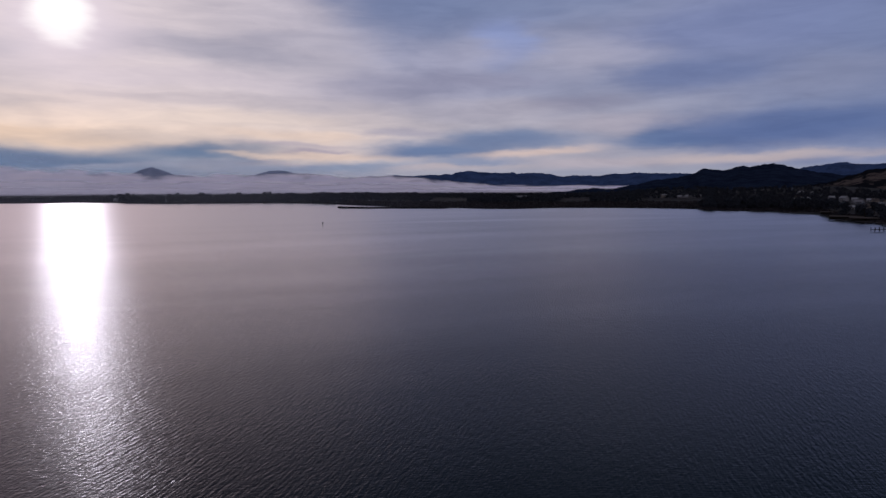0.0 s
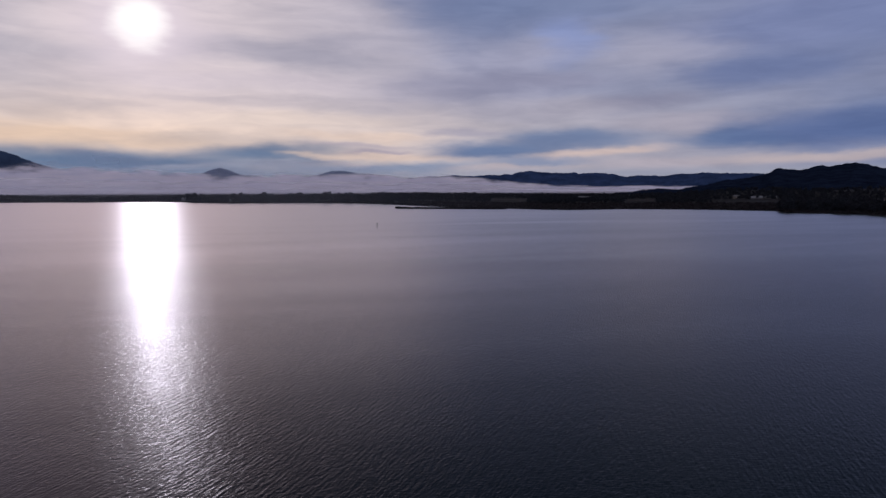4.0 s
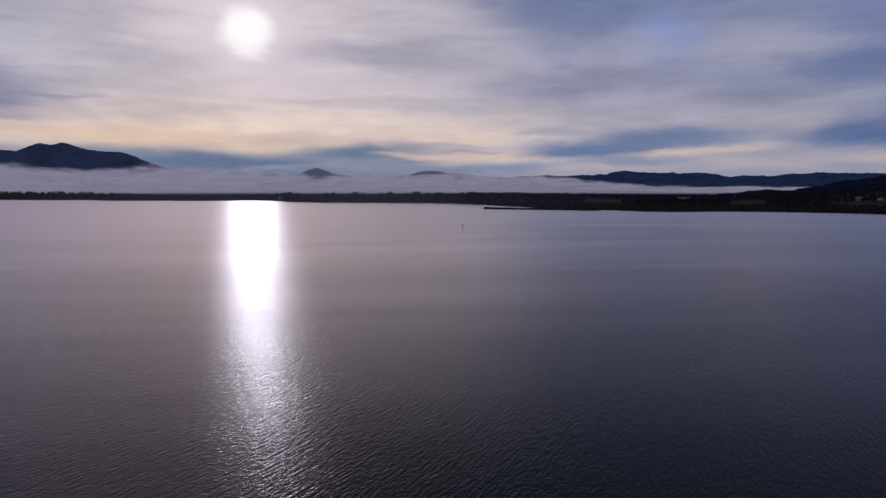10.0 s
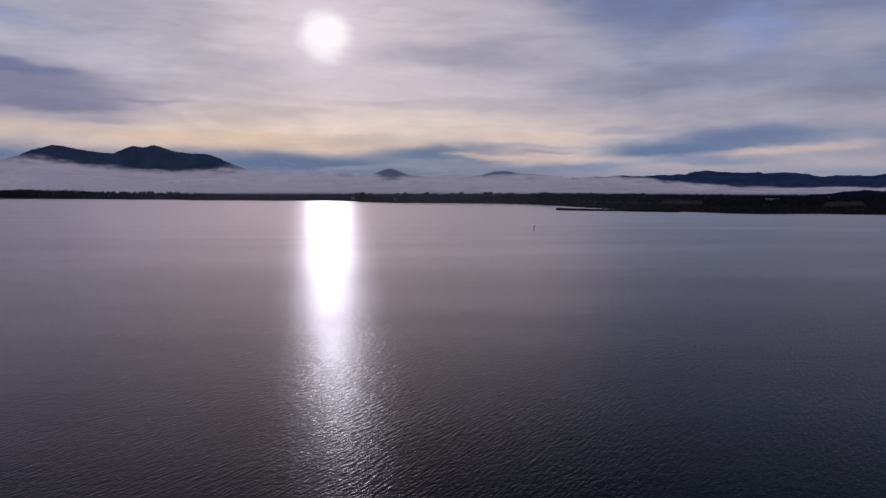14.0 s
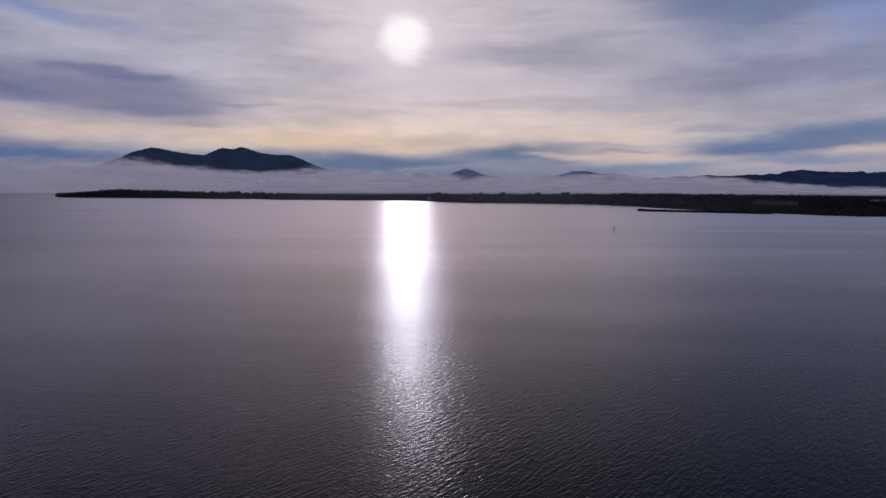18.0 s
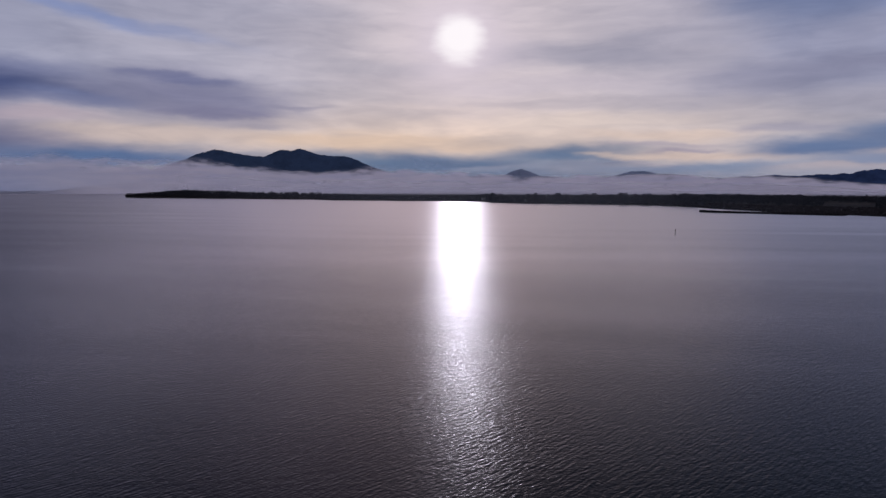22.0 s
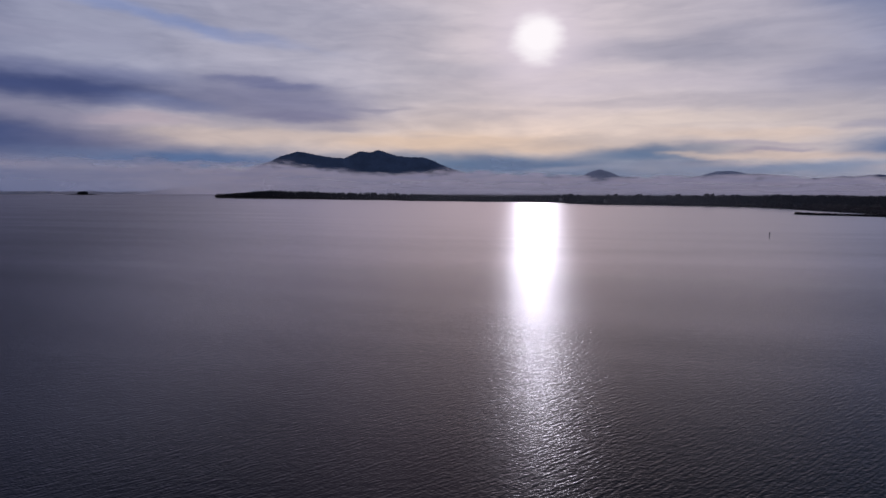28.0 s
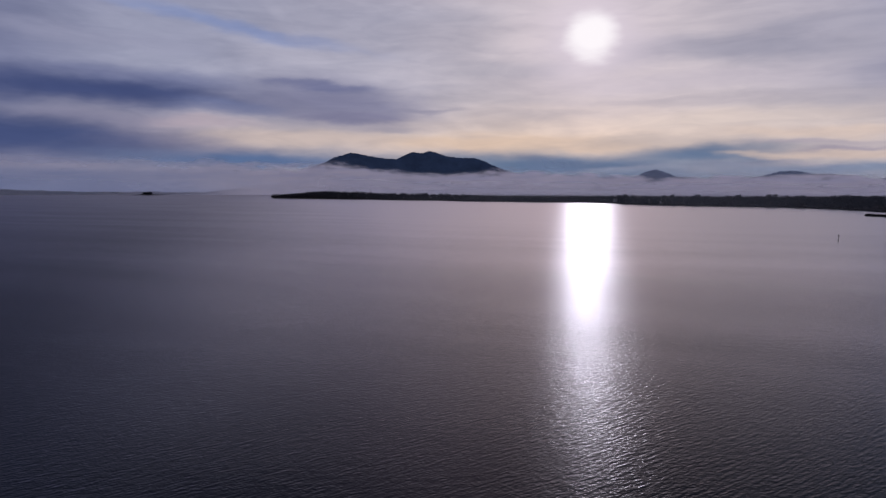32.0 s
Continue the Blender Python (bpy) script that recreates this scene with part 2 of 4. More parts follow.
# the sun behind the veil
to_sun = net.nodes.new("ShaderNodeVectorMath")
to_sun.operation = "DOT_PRODUCT"
net.links.new(way, to_sun.inputs[0])
to_sun.inputs[1].default_value = sun_way
off = net.math("MULTIPLY", net.math("ARCCOSINE", net.math("MINIMUM", to_sun.outputs["Value"], 1.0)), 180 / math.pi)
ring = net.math("MULTIPLY_ADD", fine.outputs[2], 2.4, net.math("SUBTRACT", off, 1.2))
halo = net.math("EXPONENT", net.math("MULTIPLY", net.math("POWER", net.math("DIVIDE", ring, 5.2), 2.0), -1.0))
glow = net.math("EXPONENT", net.math("MULTIPLY", net.math("POWER", net.math("DIVIDE", ring, 2.7), 2.0), -1.0))
core = net.ramp(ring, 2.7, 0.9)
colour = net.mix(net.math("MULTIPLY", halo, 0.6), colour, (0.77, 0.665, 0.74))
colour = net.mix(net.math("MULTIPLY", glow, 0.55), colour, (0.98, 0.86, 0.90))
colour = net.mix(core, colour, (1.15, 1.08, 1.05))
colour = net.mix(1.0, colour, (0.96, 0.95, 0.985), "MULTIPLY")
back = net.node("ShaderNodeBackground", 0, Color=colour, Strength=1.0)
final = net.nodes.new("ShaderNodeOutputWorld")
net.links.new(back, final.inputs[0])

# ---- materials ----


def material(name, colour, rough=0.8, vary=0.35, scale=0.5, bump=0.0, metal=0.0, tint=None, shine=0.1, edge=(0.3, 0.7)):
    m = bpy.data.materials.new(name)
    m.use_nodes = True
    n = Net(m.node_tree)
    bsdf = n.nodes["Principled BSDF"]
    at = n.node("ShaderNodeTexCoord", 3)
    a = n.noise(at, scale, 5.0, 0.6)
    b = n.noise(at, scale * 9.0, 3.0, 0.6)
    f = n.math("MULTIPLY_ADD", b, 0.4, n.math("MULTIPLY", a, 0.6))
    dark = tuple(c * (1 - vary) for c in colour)
    light = tint or tuple(min(1, c * (1 + vary)) for c in colour)
    n.put(bsdf.inputs["Base Color"], n.mix(n.ramp(f, *edge), dark, light))
    bsdf.inputs["Roughness"].default_value = rough
    bsdf.inputs["Metallic"].default_value = metal
    bsdf.inputs["Specular IOR Level"].default_value = shine
    if bump:
        bp = n.nodes.new("ShaderNodeBump")
        bp.inputs["Strength"].default_value = bump
        bp.inputs["Distance"].default_value = 0.3 / scale
        n.links.new(f, bp.inputs["Height"])
        n.links.new(bp.outputs[0], bsdf.inputs["Normal"])
    return m


def water_material():
    m = bpy.data.materials.new("lake_water")
    m.use_nodes = True
    n = Net(m.node_tree)
    n.nodes.clear()
    at = n.node("ShaderNodeTexCoord", 3)
    breeze = n.ramp(n.noise(at, 0.008, 3.0, 0.6, warp=0.5), 0.35, 0.65)
    body = n.node("ShaderNodeBsdfDiffuse", 0, Color=n.mix(breeze, (0.0035, 0.009, 0.016), (0.005, 0.010, 0.017)))
    place = n.nodes.new("ShaderNodeSeparateXYZ")
    n.links.new(at, place.inputs[0])
    east, north = n.math("ADD", place.outputs[0], -14.0), n.math("ADD", place.outputs[1], -32.0)
    reach = n.math("SQRT", n.math("MULTIPLY_ADD", east, east, n.math("MULTIPLY", north, north)))
    # by distance from the camera's path: wavelets near it, fine ruffles further out
    open_water = n.ramp(n.math("LOGARITHM", reach, 2.0), 6.6, 9.2)
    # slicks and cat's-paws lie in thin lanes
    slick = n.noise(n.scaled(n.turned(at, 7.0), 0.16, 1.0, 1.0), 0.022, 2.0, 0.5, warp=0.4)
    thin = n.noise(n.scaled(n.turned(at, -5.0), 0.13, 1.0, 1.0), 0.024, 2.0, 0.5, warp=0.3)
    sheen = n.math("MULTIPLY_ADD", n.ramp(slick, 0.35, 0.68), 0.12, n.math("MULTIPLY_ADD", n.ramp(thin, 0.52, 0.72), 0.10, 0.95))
    # side darkening put into the sheen: reflection weakened by bearing, west and east
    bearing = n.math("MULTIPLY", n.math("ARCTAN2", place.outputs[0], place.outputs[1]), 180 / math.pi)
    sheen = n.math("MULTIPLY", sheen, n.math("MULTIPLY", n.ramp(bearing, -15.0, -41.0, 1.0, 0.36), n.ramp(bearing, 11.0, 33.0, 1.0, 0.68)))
    # two slanting wave trains, a weaker cross sea and capillaries
    train = n.noise(n.scaled(n.turned(at, -52.0), 0.22, 1.0, 1.0), 2.4, 2.0, 0.45, warp=0.2)
    second = n.noise(n.scaled(n.turned(at, -30.0), 0.32, 1.0, 1.0), 3.2, 2.0, 0.45, warp=0.3)
    cross = n.noise(n.scaled(n.turned(at, 24.0), 0.34, 1.0, 1.0), 3.3, 2.0, 0.45, warp=0.3)
    chop = n.noise(at, 7.0, 2.0, 0.5)
    gusts = n.ramp(n.noise(at, 0.035, 2.0, 0.5), 0.3, 0.7, 0.85, 1.1)
    h = n.math("MULTIPLY_ADD", train, 1.15, n.math("MULTIPLY_ADD", second, 0.55, n.math("MULTIPLY_ADD", cross, 0.48, n.math("MULTIPLY", chop, 0.035))))
    h = n.math("MULTIPLY", h, n.math("MULTIPLY", gusts, n.ramp(reach, 100.0, 600.0, 1.0, 0.2)))
    # longer ruffles that still tell far out
    wide = n.noise(n.scaled(n.turned(at, -8.0), 0.28, 1.0, 1.0), 0.55, 3.0, 0.55, warp=0.4)
    h = n.math("MULTIPLY_ADD", wide, n.math("MULTIPLY", n.ramp(reach, 80.0, 240.0), n.ramp(reach, 240.0, 1400.0, 0.9, 0.5)), h)
    bp = n.nodes.new("ShaderNodeBump")
    n.put(bp.inputs["Strength"], 1.0)
    n.put(bp.inputs["Distance"], 0.065)
    n.links.new(h, bp.inputs["Height"])
    # wind waves tilt more along the wind than across it
    lobes = []
    for calm, ruffled in ((0.15, 0.262), (0.30, 0.37)):
        g = n.nodes.new("ShaderNodeBsdfAnisotropic")
        g.distribution = "BECKMANN"
        n.put(g.inputs["Color"], (1.0, 0.935, 0.96))
        n.put(g.inputs["Roughness"], n.math("MULTIPLY_ADD", open_water, ruffled - calm, calm))
        n.put(g.inputs["Anisotropy"], n.math("MULTIPLY_ADD", open_water, 0.17, 0.12))
        n.put(g.inputs["Tangent"], n.node("ShaderNodeCombineXYZ", 0, _0=1.0))
        n.put(g.inputs["Normal"], bp.outputs[0])
        lobes.append(g.outputs[0])
    # glassy wavelets and the ruffles on them
    gloss = n.node("ShaderNodeMixShader", 0, _0=n.math("MULTIPLY_ADD", open_water, 0.2, 0.55), _1=lobes[0], _2=lobes[1])
    mirror = n.node("ShaderNodeFresnel", 0, IOR=1.34, Normal=bp.outputs[0])
    # reflection raised above its true strength, more so further out, to brighten the water
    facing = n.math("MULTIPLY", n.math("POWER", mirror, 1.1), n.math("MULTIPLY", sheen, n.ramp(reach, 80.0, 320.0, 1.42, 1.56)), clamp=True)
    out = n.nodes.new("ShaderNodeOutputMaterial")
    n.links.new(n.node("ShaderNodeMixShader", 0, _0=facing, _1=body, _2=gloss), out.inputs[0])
    return m


def foliage(name, colour, twig):
    m = bpy.data.materials.new(name)
    m.use_nodes = True
    n = Net(m.node_tree)
    bsdf = n.nodes["Principled BSDF"]
    piece = n.nodes.new("ShaderNodeNewGeometry").outputs["Random Per Island"]
    whole = n.nodes.new("ShaderNodeObjectInfo").outputs["Random"]
    c = n.mix(piece, tuple(v * 0.6 for v in colour), tuple(v * 1.4 for v in colour))
    n.put(bsdf.inputs["Base Color"], n.mix(n.math("MULTIPLY", whole, 0.6), c, twig))
    bsdf.inputs["Roughness"].default_value = 0.75
    bsdf.inputs["Specular IOR Level"].default_value = 0.05
    return m


def fog_material(name, density, grain, ragged, tone=(0.97, 0.93, 0.99), west_end=(-34.0, -49.0, 0.42), east_end=(50.0, 60.0, 1.0)):
    """Thin droplets: lets light through, more so near its ragged upper edge."""
    m = bpy.data.materials.new(name)
    m.use_nodes = True
    n = Net(m.node_tree)
    n.nodes.clear()
    uv = n.node("ShaderNodeTexCoord", 2)
    at = n.node("ShaderNodeTexCoord", 3)
    parts = n.nodes.new("ShaderNodeSeparateXYZ")
    n.links.new(uv, parts.inputs[0])
    v = parts.outputs[1]
    puffs = n.noise(n.scaled(at, 1.0, 1.0, 3.0), grain, 3.0, 0.45, warp=0.25)
    banks = n.noise(n.scaled(at, 1.0, 1.0, 6.0), grain * 0.3, 2.0, 0.5)
    level = n.math("ADD", v, n.math("MULTIPLY_ADD", puffs, -2 * ragged, ragged))
    strata = n.noise(n.scaled(at, 1.0, 1.0, 9.0), grain * 0.6, 3.0, 0.55, warp=0.3)
    level = n.math("ADD", level, n.math("MULTIPLY_ADD", strata, -0.7 * ragged, 0.35 * ragged))
    level = n.math("ADD", level, n.math("MULTIPLY_ADD", banks, -0.5 * ragged, 0.25 * ragged))
    alpha = n.math("MULTIPLY", n.ramp(level, 1.0, 0.68), density)
    alpha = n.math("MULTIPLY", alpha, n.ramp(v, 1.0, 0.82))
    alpha = n.math("MULTIPLY", alpha, n.ramp(banks, 0.25, 0.6, 0.92, 1.0))
    spot = n.nodes.new("ShaderNodeSeparateXYZ")
    n.links.new(at, spot.inputs[0])
    west = n.math("MULTIPLY", n.math("ARCTAN2", spot.outputs[0], spot.outputs[1]), 180 / math.pi)
    alpha = n.math("MULTIPLY", alpha, n.ramp(west, west_end[0], west_end[1], 1.0, west_end[2]))
    alpha = n.math("MULTIPLY", alpha, n.ramp(west, east_end[0], east_end[1], 1.0, east_end[2]))
    # thinned out below in places: the fog's darker underside put into its alpha
    thin_below = n.math("MULTIPLY", n.math("MAXIMUM", n.ramp(west, -34.5, -42.0, 0.0, 0.55), n.math("MULTIPLY", n.ramp(banks, 0.5, 0.62, 0.0, 0.6), n.ramp(west, -12.0, -6.0))), n.ramp(v, 0.6, 0.1))
    alpha = n.math("MULTIPLY", alpha, n.math("MULTIPLY_ADD", thin_below, n.ramp(puffs, 0.35, 0.65, -0.75, -0.45), 1.0))
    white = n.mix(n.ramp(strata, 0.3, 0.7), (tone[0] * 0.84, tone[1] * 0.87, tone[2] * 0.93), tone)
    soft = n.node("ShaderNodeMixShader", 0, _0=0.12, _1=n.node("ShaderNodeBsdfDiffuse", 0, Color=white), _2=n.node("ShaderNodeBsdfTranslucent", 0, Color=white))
    gone = n.node("ShaderNodeBsdfTransparent", 0)
    out = n.nodes.new("ShaderNodeOutputMaterial")
    n.links.new(n.node("ShaderNodeMixShader", 0, _0=alpha, _1=gone, _2=soft), out.inputs[0])
    return m


WATER = water_material()
SOIL = material("marsh_ground", (0.022, 0.021, 0.022), 0.95, 0.5, 0.02, 0.2)
# haze put into the base colours: hills bluer, the farthest peaks palest
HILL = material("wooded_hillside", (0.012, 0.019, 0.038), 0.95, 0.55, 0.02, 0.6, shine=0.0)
FAR_HILL = material("hazed_far_forest", (0.045, 0.073, 0.132), 0.95, 0.25, 0.012, 0.4, shine=0.0)
DISTANT = material("hazed_distant_forest", (0.090, 0.122, 0.18), 0.95, 0.3, 0.012, 0.4, shine=0.0)
RIDGE = material("hazed_ridge_forest", (0.037, 0.064, 0.14), 0.95, 0.35, 0.012, 0.4, shine=0.0)
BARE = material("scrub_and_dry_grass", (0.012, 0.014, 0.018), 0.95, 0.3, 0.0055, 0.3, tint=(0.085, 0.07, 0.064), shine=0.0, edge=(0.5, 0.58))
BARK = material("bark", (0.04, 0.034, 0.03), 0.9, 0.4, 2.0, 0.4)
LEAF = foliage("leaves", (0.026, 0.032, 0.041), (0.030, 0.030, 0.037))
REED = foliage("reeds", (0.028, 0.026, 0.029), (0.026, 0.024, 0.027))

# ---- plan ----
SHORE_AZ = [-75, -60, -45, -33.3, -32.7, -31, -26.8, -24.4, -20.5, -17.7, -15.9, -11.7, -9.7, -6.2, -2.5, -1.9, 1.2, 6.5, 10.4, 13.3, 14.8, 16.5, 20.3, 28, 30.5, 35.5, 42.7, 46.8, 47.5, 50.2, 53.5, 55.6, 56.6, 59.5, 66, 80, 100, 180]
SHORE_R = [4600, 4600, 4600, 4600, 2330, 2198, 2055, 1985, 1834, 1797, 1690, 1640, 1590, 1580, 1512, 1430, 1350, 1325, 1295, 1235, 1170, 1090, 985, 892, 879, 930, 932, 912, 851, 845, 827, 800, 680, 600, 500, 430, 420, 420]


def shore(a):
    return np.interp(a, SHORE_AZ, SHORE_R)


def smooth(x):
    x = np.clip(x, 0, 1)
    return x * x * (3 - 2 * x)


def lumps(x, y, size, seed=0, octaves=4):
    """Smooth value noise in -1..1, for arrays."""
    x, y = np.asarray(x, float) / size, np.asarray(y, float) / size
    total, gain, norm = 0, 1.0, 0
    for o in range(octaves):
        xi, yi = np.floor(x), np.floor(y)
        u, v = smooth(x - xi), smooth(y - yi)

        def h(a, b):
            s = np.sin(a * 127.1 + b * 311.7 + seed * 17.3 + o * 5.1) * 43758.5453
            return (s - np.floor(s)) * 2 - 1
        n = (h(xi, yi) * (1 - u) + h(xi + 1, yi) * u) * (1 - v) + (h(xi, yi + 1) * (1 - u) + h(xi + 1, yi + 1) * u) * v
        total, norm, gain = total + n * gain, norm + gain, gain * 0.5
        x, y = x * 2.03 + 11.3, y * 2.03 + 7.7
    return total / norm


def bump2(a, r, ca, cr, wa, wr):
    return np.exp(-((a - ca) / wa) ** 2 - ((r - cr) / wr) ** 2)


def ground_z(a, r):
    s = r - shore(a)
    x, y = r * np.sin(np.radians(a)), r * np.cos(np.radians(a))
    z = -1.2 + 2.0 * smooth((s + 6 + 4 * lumps(x, y, 30, 3, 2)) / 14) + 2.5 * smooth(s / 500)
    z = z + 1.2 * lumps(x, y, 160, 1) * smooth(s / 200)
    z = z + 9 * bump2(a, r, -28, 2380, 6, 260) + 5 * bump2(a, r, -19, 2150, 6, 260)
    z = z + 16 * bump2(a, r, 45, 1900, 5, 420) + 26 * bump2(a, r, 56, 1950, 7, 500) + 7 * bump2(a, r, 58, 1050, 5, 260)
    return z


def mesh_grid(name, P, mat, faces_smooth=True, uv=None):
    """A mesh over a rows x columns x 3 array of points."""
    rows, cols = P.shape[:2]
    me = bpy.data.meshes.new(name)
    k = np.arange(rows * cols).reshape(rows, cols)
    quads = np.stack([k[:-1, :-1], k[:-1, 1:], k[1:, 1:], k[1:, :-1]], -1).reshape(-1, 4)
    me.from_pydata(P.reshape(-1, 3), [], quads.tolist())
    me.polygons.foreach_set("use_smooth", [faces_smooth] * len(quads))
    if uv is not None:
        layer = me.uv_layers.new(name="UVMap")
        layer.data.foreach_set("uv", uv.reshape(-1, 2)[quads.reshape(-1)].reshape(-1))
    me.materials.append(mat)
    me.update()
    return new(name, me)


def part(name, bm, mat, parent, label=""):
    me = bpy.data.meshes.new(name)
    bm.to_mesh(me)
    bm.free()
    me.materials.append(mat)
    ob = new(name, me)
    ob.parent = parent
    return tagged(ob, label)


# ---- lake and land ----
X, Y = np.meshgrid(np.linspace(-20000, 20000, 10), np.linspace(-20000, 20000, 10))
P = np.stack([X, Y, X * 0], -1)
lake = tagged(mesh_grid("water", P, WATER), "dark blue-grey rippled lake water under the low sun", "lake", kind="structure")

steps = np.array([-40, -15, -8, -4, 0, 4, 8, 14, 25, 45, 80, 130, 200, 280, 380, 500, 640, 800, 1000, 1250, 1600, 2100, 2700, 3500.0])
azs = np.concatenate([np.arange(-75, -36, 3.0), np.arange(-36, 63, 0.2), np.arange(63, 181, 4.0)])
A, S = np.meshgrid(azs, steps)
R = np.minimum(shore(A) + S, 4780 + S * 0.02)
P = np.stack([R * np.sin(np.radians(A)), R * np.cos(np.radians(A)), ground_z(A, R)], -1)
ground = tagged(mesh_grid("ground", P, SOIL), "dark marshy lowland along the lake shore", "ground", kind="structure")


def mountain(name, label, profile, r0, front, back, mat, rough=0.06, seed=1, floor=-5.0, step=0.08, knobs=6.0):
    """A ridge seen from the lake: (bearing, elevation angle) along its crest, r0 metres off."""
    pa = np.array([p[0] for p in profile])
    ph = np.array([30 + r0 * math.tan(radians(p[1])) for p in profile])
    a = np.arange(pa[0], pa[-1] + 1e-6, step)
    fine_a = np.interp(a, pa, ph)
    k = np.hanning(7)
    fine_a = fine_a + knobs * lumps(a, a * 0 + seed, 0.9, seed, 4)
    crest = np.convolve(np.pad(fine_a, 3, mode="edge"), k / k.sum(), "valid")
    depth = np.concatenate([np.linspace(-1, 0, 22), np.linspace(0, 1, 8)[1:]])
    A, D = np.meshgrid(a, depth)
    R = r0 + np.where(D < 0, D * front, D * back)
    x, y = R * np.sin(np.radians(A)), R * np.cos(np.radians(A))
    fall = np.where(D < 0, 1 - smooth(np.abs(D)) * 0.35 - 0.65 * np.abs(D), 1 - np.abs(D))
    z = floor + (crest[None] - floor) * fall
    h = crest.max() - floor
    ends = smooth((A - pa[0]) / 0.6) * smooth((pa[-1] - A) / 0.6)
    z = z + h * rough * lumps(x, y, 220, seed, 5) * np.minimum(1, np.abs(D) * 6) * ends * (1 - np.abs(D))
    z = z + 3.6 * lumps(x, y, 12, seed + 3, 2) * (1 - np.abs(D))
    z = floor + (z - floor) * np.maximum(ends, 0.02)
    ob = mesh_grid(name, np.stack([x, y, z], -1), mat)
    return tagged(ob, label, "mountain", kind="structure")


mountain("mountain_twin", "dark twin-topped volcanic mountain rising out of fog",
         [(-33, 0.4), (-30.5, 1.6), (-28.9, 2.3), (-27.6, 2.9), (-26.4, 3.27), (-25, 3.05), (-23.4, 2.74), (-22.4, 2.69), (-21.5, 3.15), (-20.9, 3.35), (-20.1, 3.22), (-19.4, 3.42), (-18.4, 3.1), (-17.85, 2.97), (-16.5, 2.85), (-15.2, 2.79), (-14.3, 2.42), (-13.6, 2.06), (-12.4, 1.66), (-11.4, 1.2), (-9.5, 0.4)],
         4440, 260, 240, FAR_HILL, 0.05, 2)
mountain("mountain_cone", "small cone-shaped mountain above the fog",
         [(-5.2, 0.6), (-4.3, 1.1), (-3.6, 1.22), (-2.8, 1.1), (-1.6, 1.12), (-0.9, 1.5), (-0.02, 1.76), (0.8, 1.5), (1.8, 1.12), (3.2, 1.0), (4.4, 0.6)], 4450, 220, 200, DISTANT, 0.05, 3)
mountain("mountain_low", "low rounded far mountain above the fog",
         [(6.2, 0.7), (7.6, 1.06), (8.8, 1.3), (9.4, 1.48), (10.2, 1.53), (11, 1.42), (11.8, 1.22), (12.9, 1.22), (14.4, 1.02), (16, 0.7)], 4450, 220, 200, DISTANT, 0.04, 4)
mountain("ridge_far", "long wooded ridge tinted haze-blue far behind the valley",
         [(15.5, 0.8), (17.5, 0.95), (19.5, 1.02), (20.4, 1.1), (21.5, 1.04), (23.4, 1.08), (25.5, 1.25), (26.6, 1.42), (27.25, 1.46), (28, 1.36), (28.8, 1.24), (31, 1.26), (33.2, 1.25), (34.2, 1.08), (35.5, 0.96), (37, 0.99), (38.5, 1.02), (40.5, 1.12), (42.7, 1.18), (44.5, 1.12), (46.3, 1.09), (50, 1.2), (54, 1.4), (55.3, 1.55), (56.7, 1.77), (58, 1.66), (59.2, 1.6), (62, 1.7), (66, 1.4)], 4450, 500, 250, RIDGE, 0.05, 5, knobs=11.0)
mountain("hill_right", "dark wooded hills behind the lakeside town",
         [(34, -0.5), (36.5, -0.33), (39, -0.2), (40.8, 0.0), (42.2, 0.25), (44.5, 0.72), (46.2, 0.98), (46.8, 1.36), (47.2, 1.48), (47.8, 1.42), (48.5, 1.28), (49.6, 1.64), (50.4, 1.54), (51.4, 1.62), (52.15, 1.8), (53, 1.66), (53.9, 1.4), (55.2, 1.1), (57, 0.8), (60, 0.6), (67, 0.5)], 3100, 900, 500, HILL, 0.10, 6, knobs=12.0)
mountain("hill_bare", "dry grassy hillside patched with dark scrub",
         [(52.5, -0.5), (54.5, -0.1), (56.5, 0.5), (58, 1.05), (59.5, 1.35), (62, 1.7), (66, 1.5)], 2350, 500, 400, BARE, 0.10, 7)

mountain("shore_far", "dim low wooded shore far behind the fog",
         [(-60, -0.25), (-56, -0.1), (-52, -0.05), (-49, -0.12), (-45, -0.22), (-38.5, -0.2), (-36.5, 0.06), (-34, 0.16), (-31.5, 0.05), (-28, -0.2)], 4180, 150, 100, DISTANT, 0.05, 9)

# ---- fog ----
FOG_AZ = [-85, -53, -44, -35, -28, -25, -22.5, -20, -17.5, -15, -12, -9, -4, 0, 10, 20, 24, 27, 30, 36, 42, 44.5, 47]
FOG_EL = [2.5, 2.45, 2.4, 2.35, 2.2, 1.95, 1.6, 1.4, 1.4, 1.5, 1.75, 1.5, 1.3, 1.15, 1.12, 0.95, 0.68, 0.38, 0.20, 0.17, 0.12, 0.0, -0.3]


def fog_bank(name, label, r, part_height, mat, depth=230.0, a0=-85.0, a1=47.0):
    a = np.arange(a0, a1, 0.5)
    v = np.linspace(0, 1, 9)
    A, V = np.meshgrid(a, v)
    height = np.interp(A, FOG_AZ, FOG_EL) * (1.2 + 0.2 * lumps(A, A * 0 + r, 5, 6, 3))
    top = 30 + r * np.tan(np.radians(height * part_height - (1 - part_height) * 0.55))
    z = -3 + (np.maximum(top, 0) + 3) * V
    lean = r + depth * V + 25 * lumps(A * 9, z, 40, 9, 2)
    P = np.stack([lean * np.sin(np.radians(A)), lean * np.cos(np.radians(A)), z], -1)
    ob = mesh_grid(name, P, mat, uv=np.stack([A * 0.02, V], -1))
    return tagged(ob, label, "fog", kind="structure")


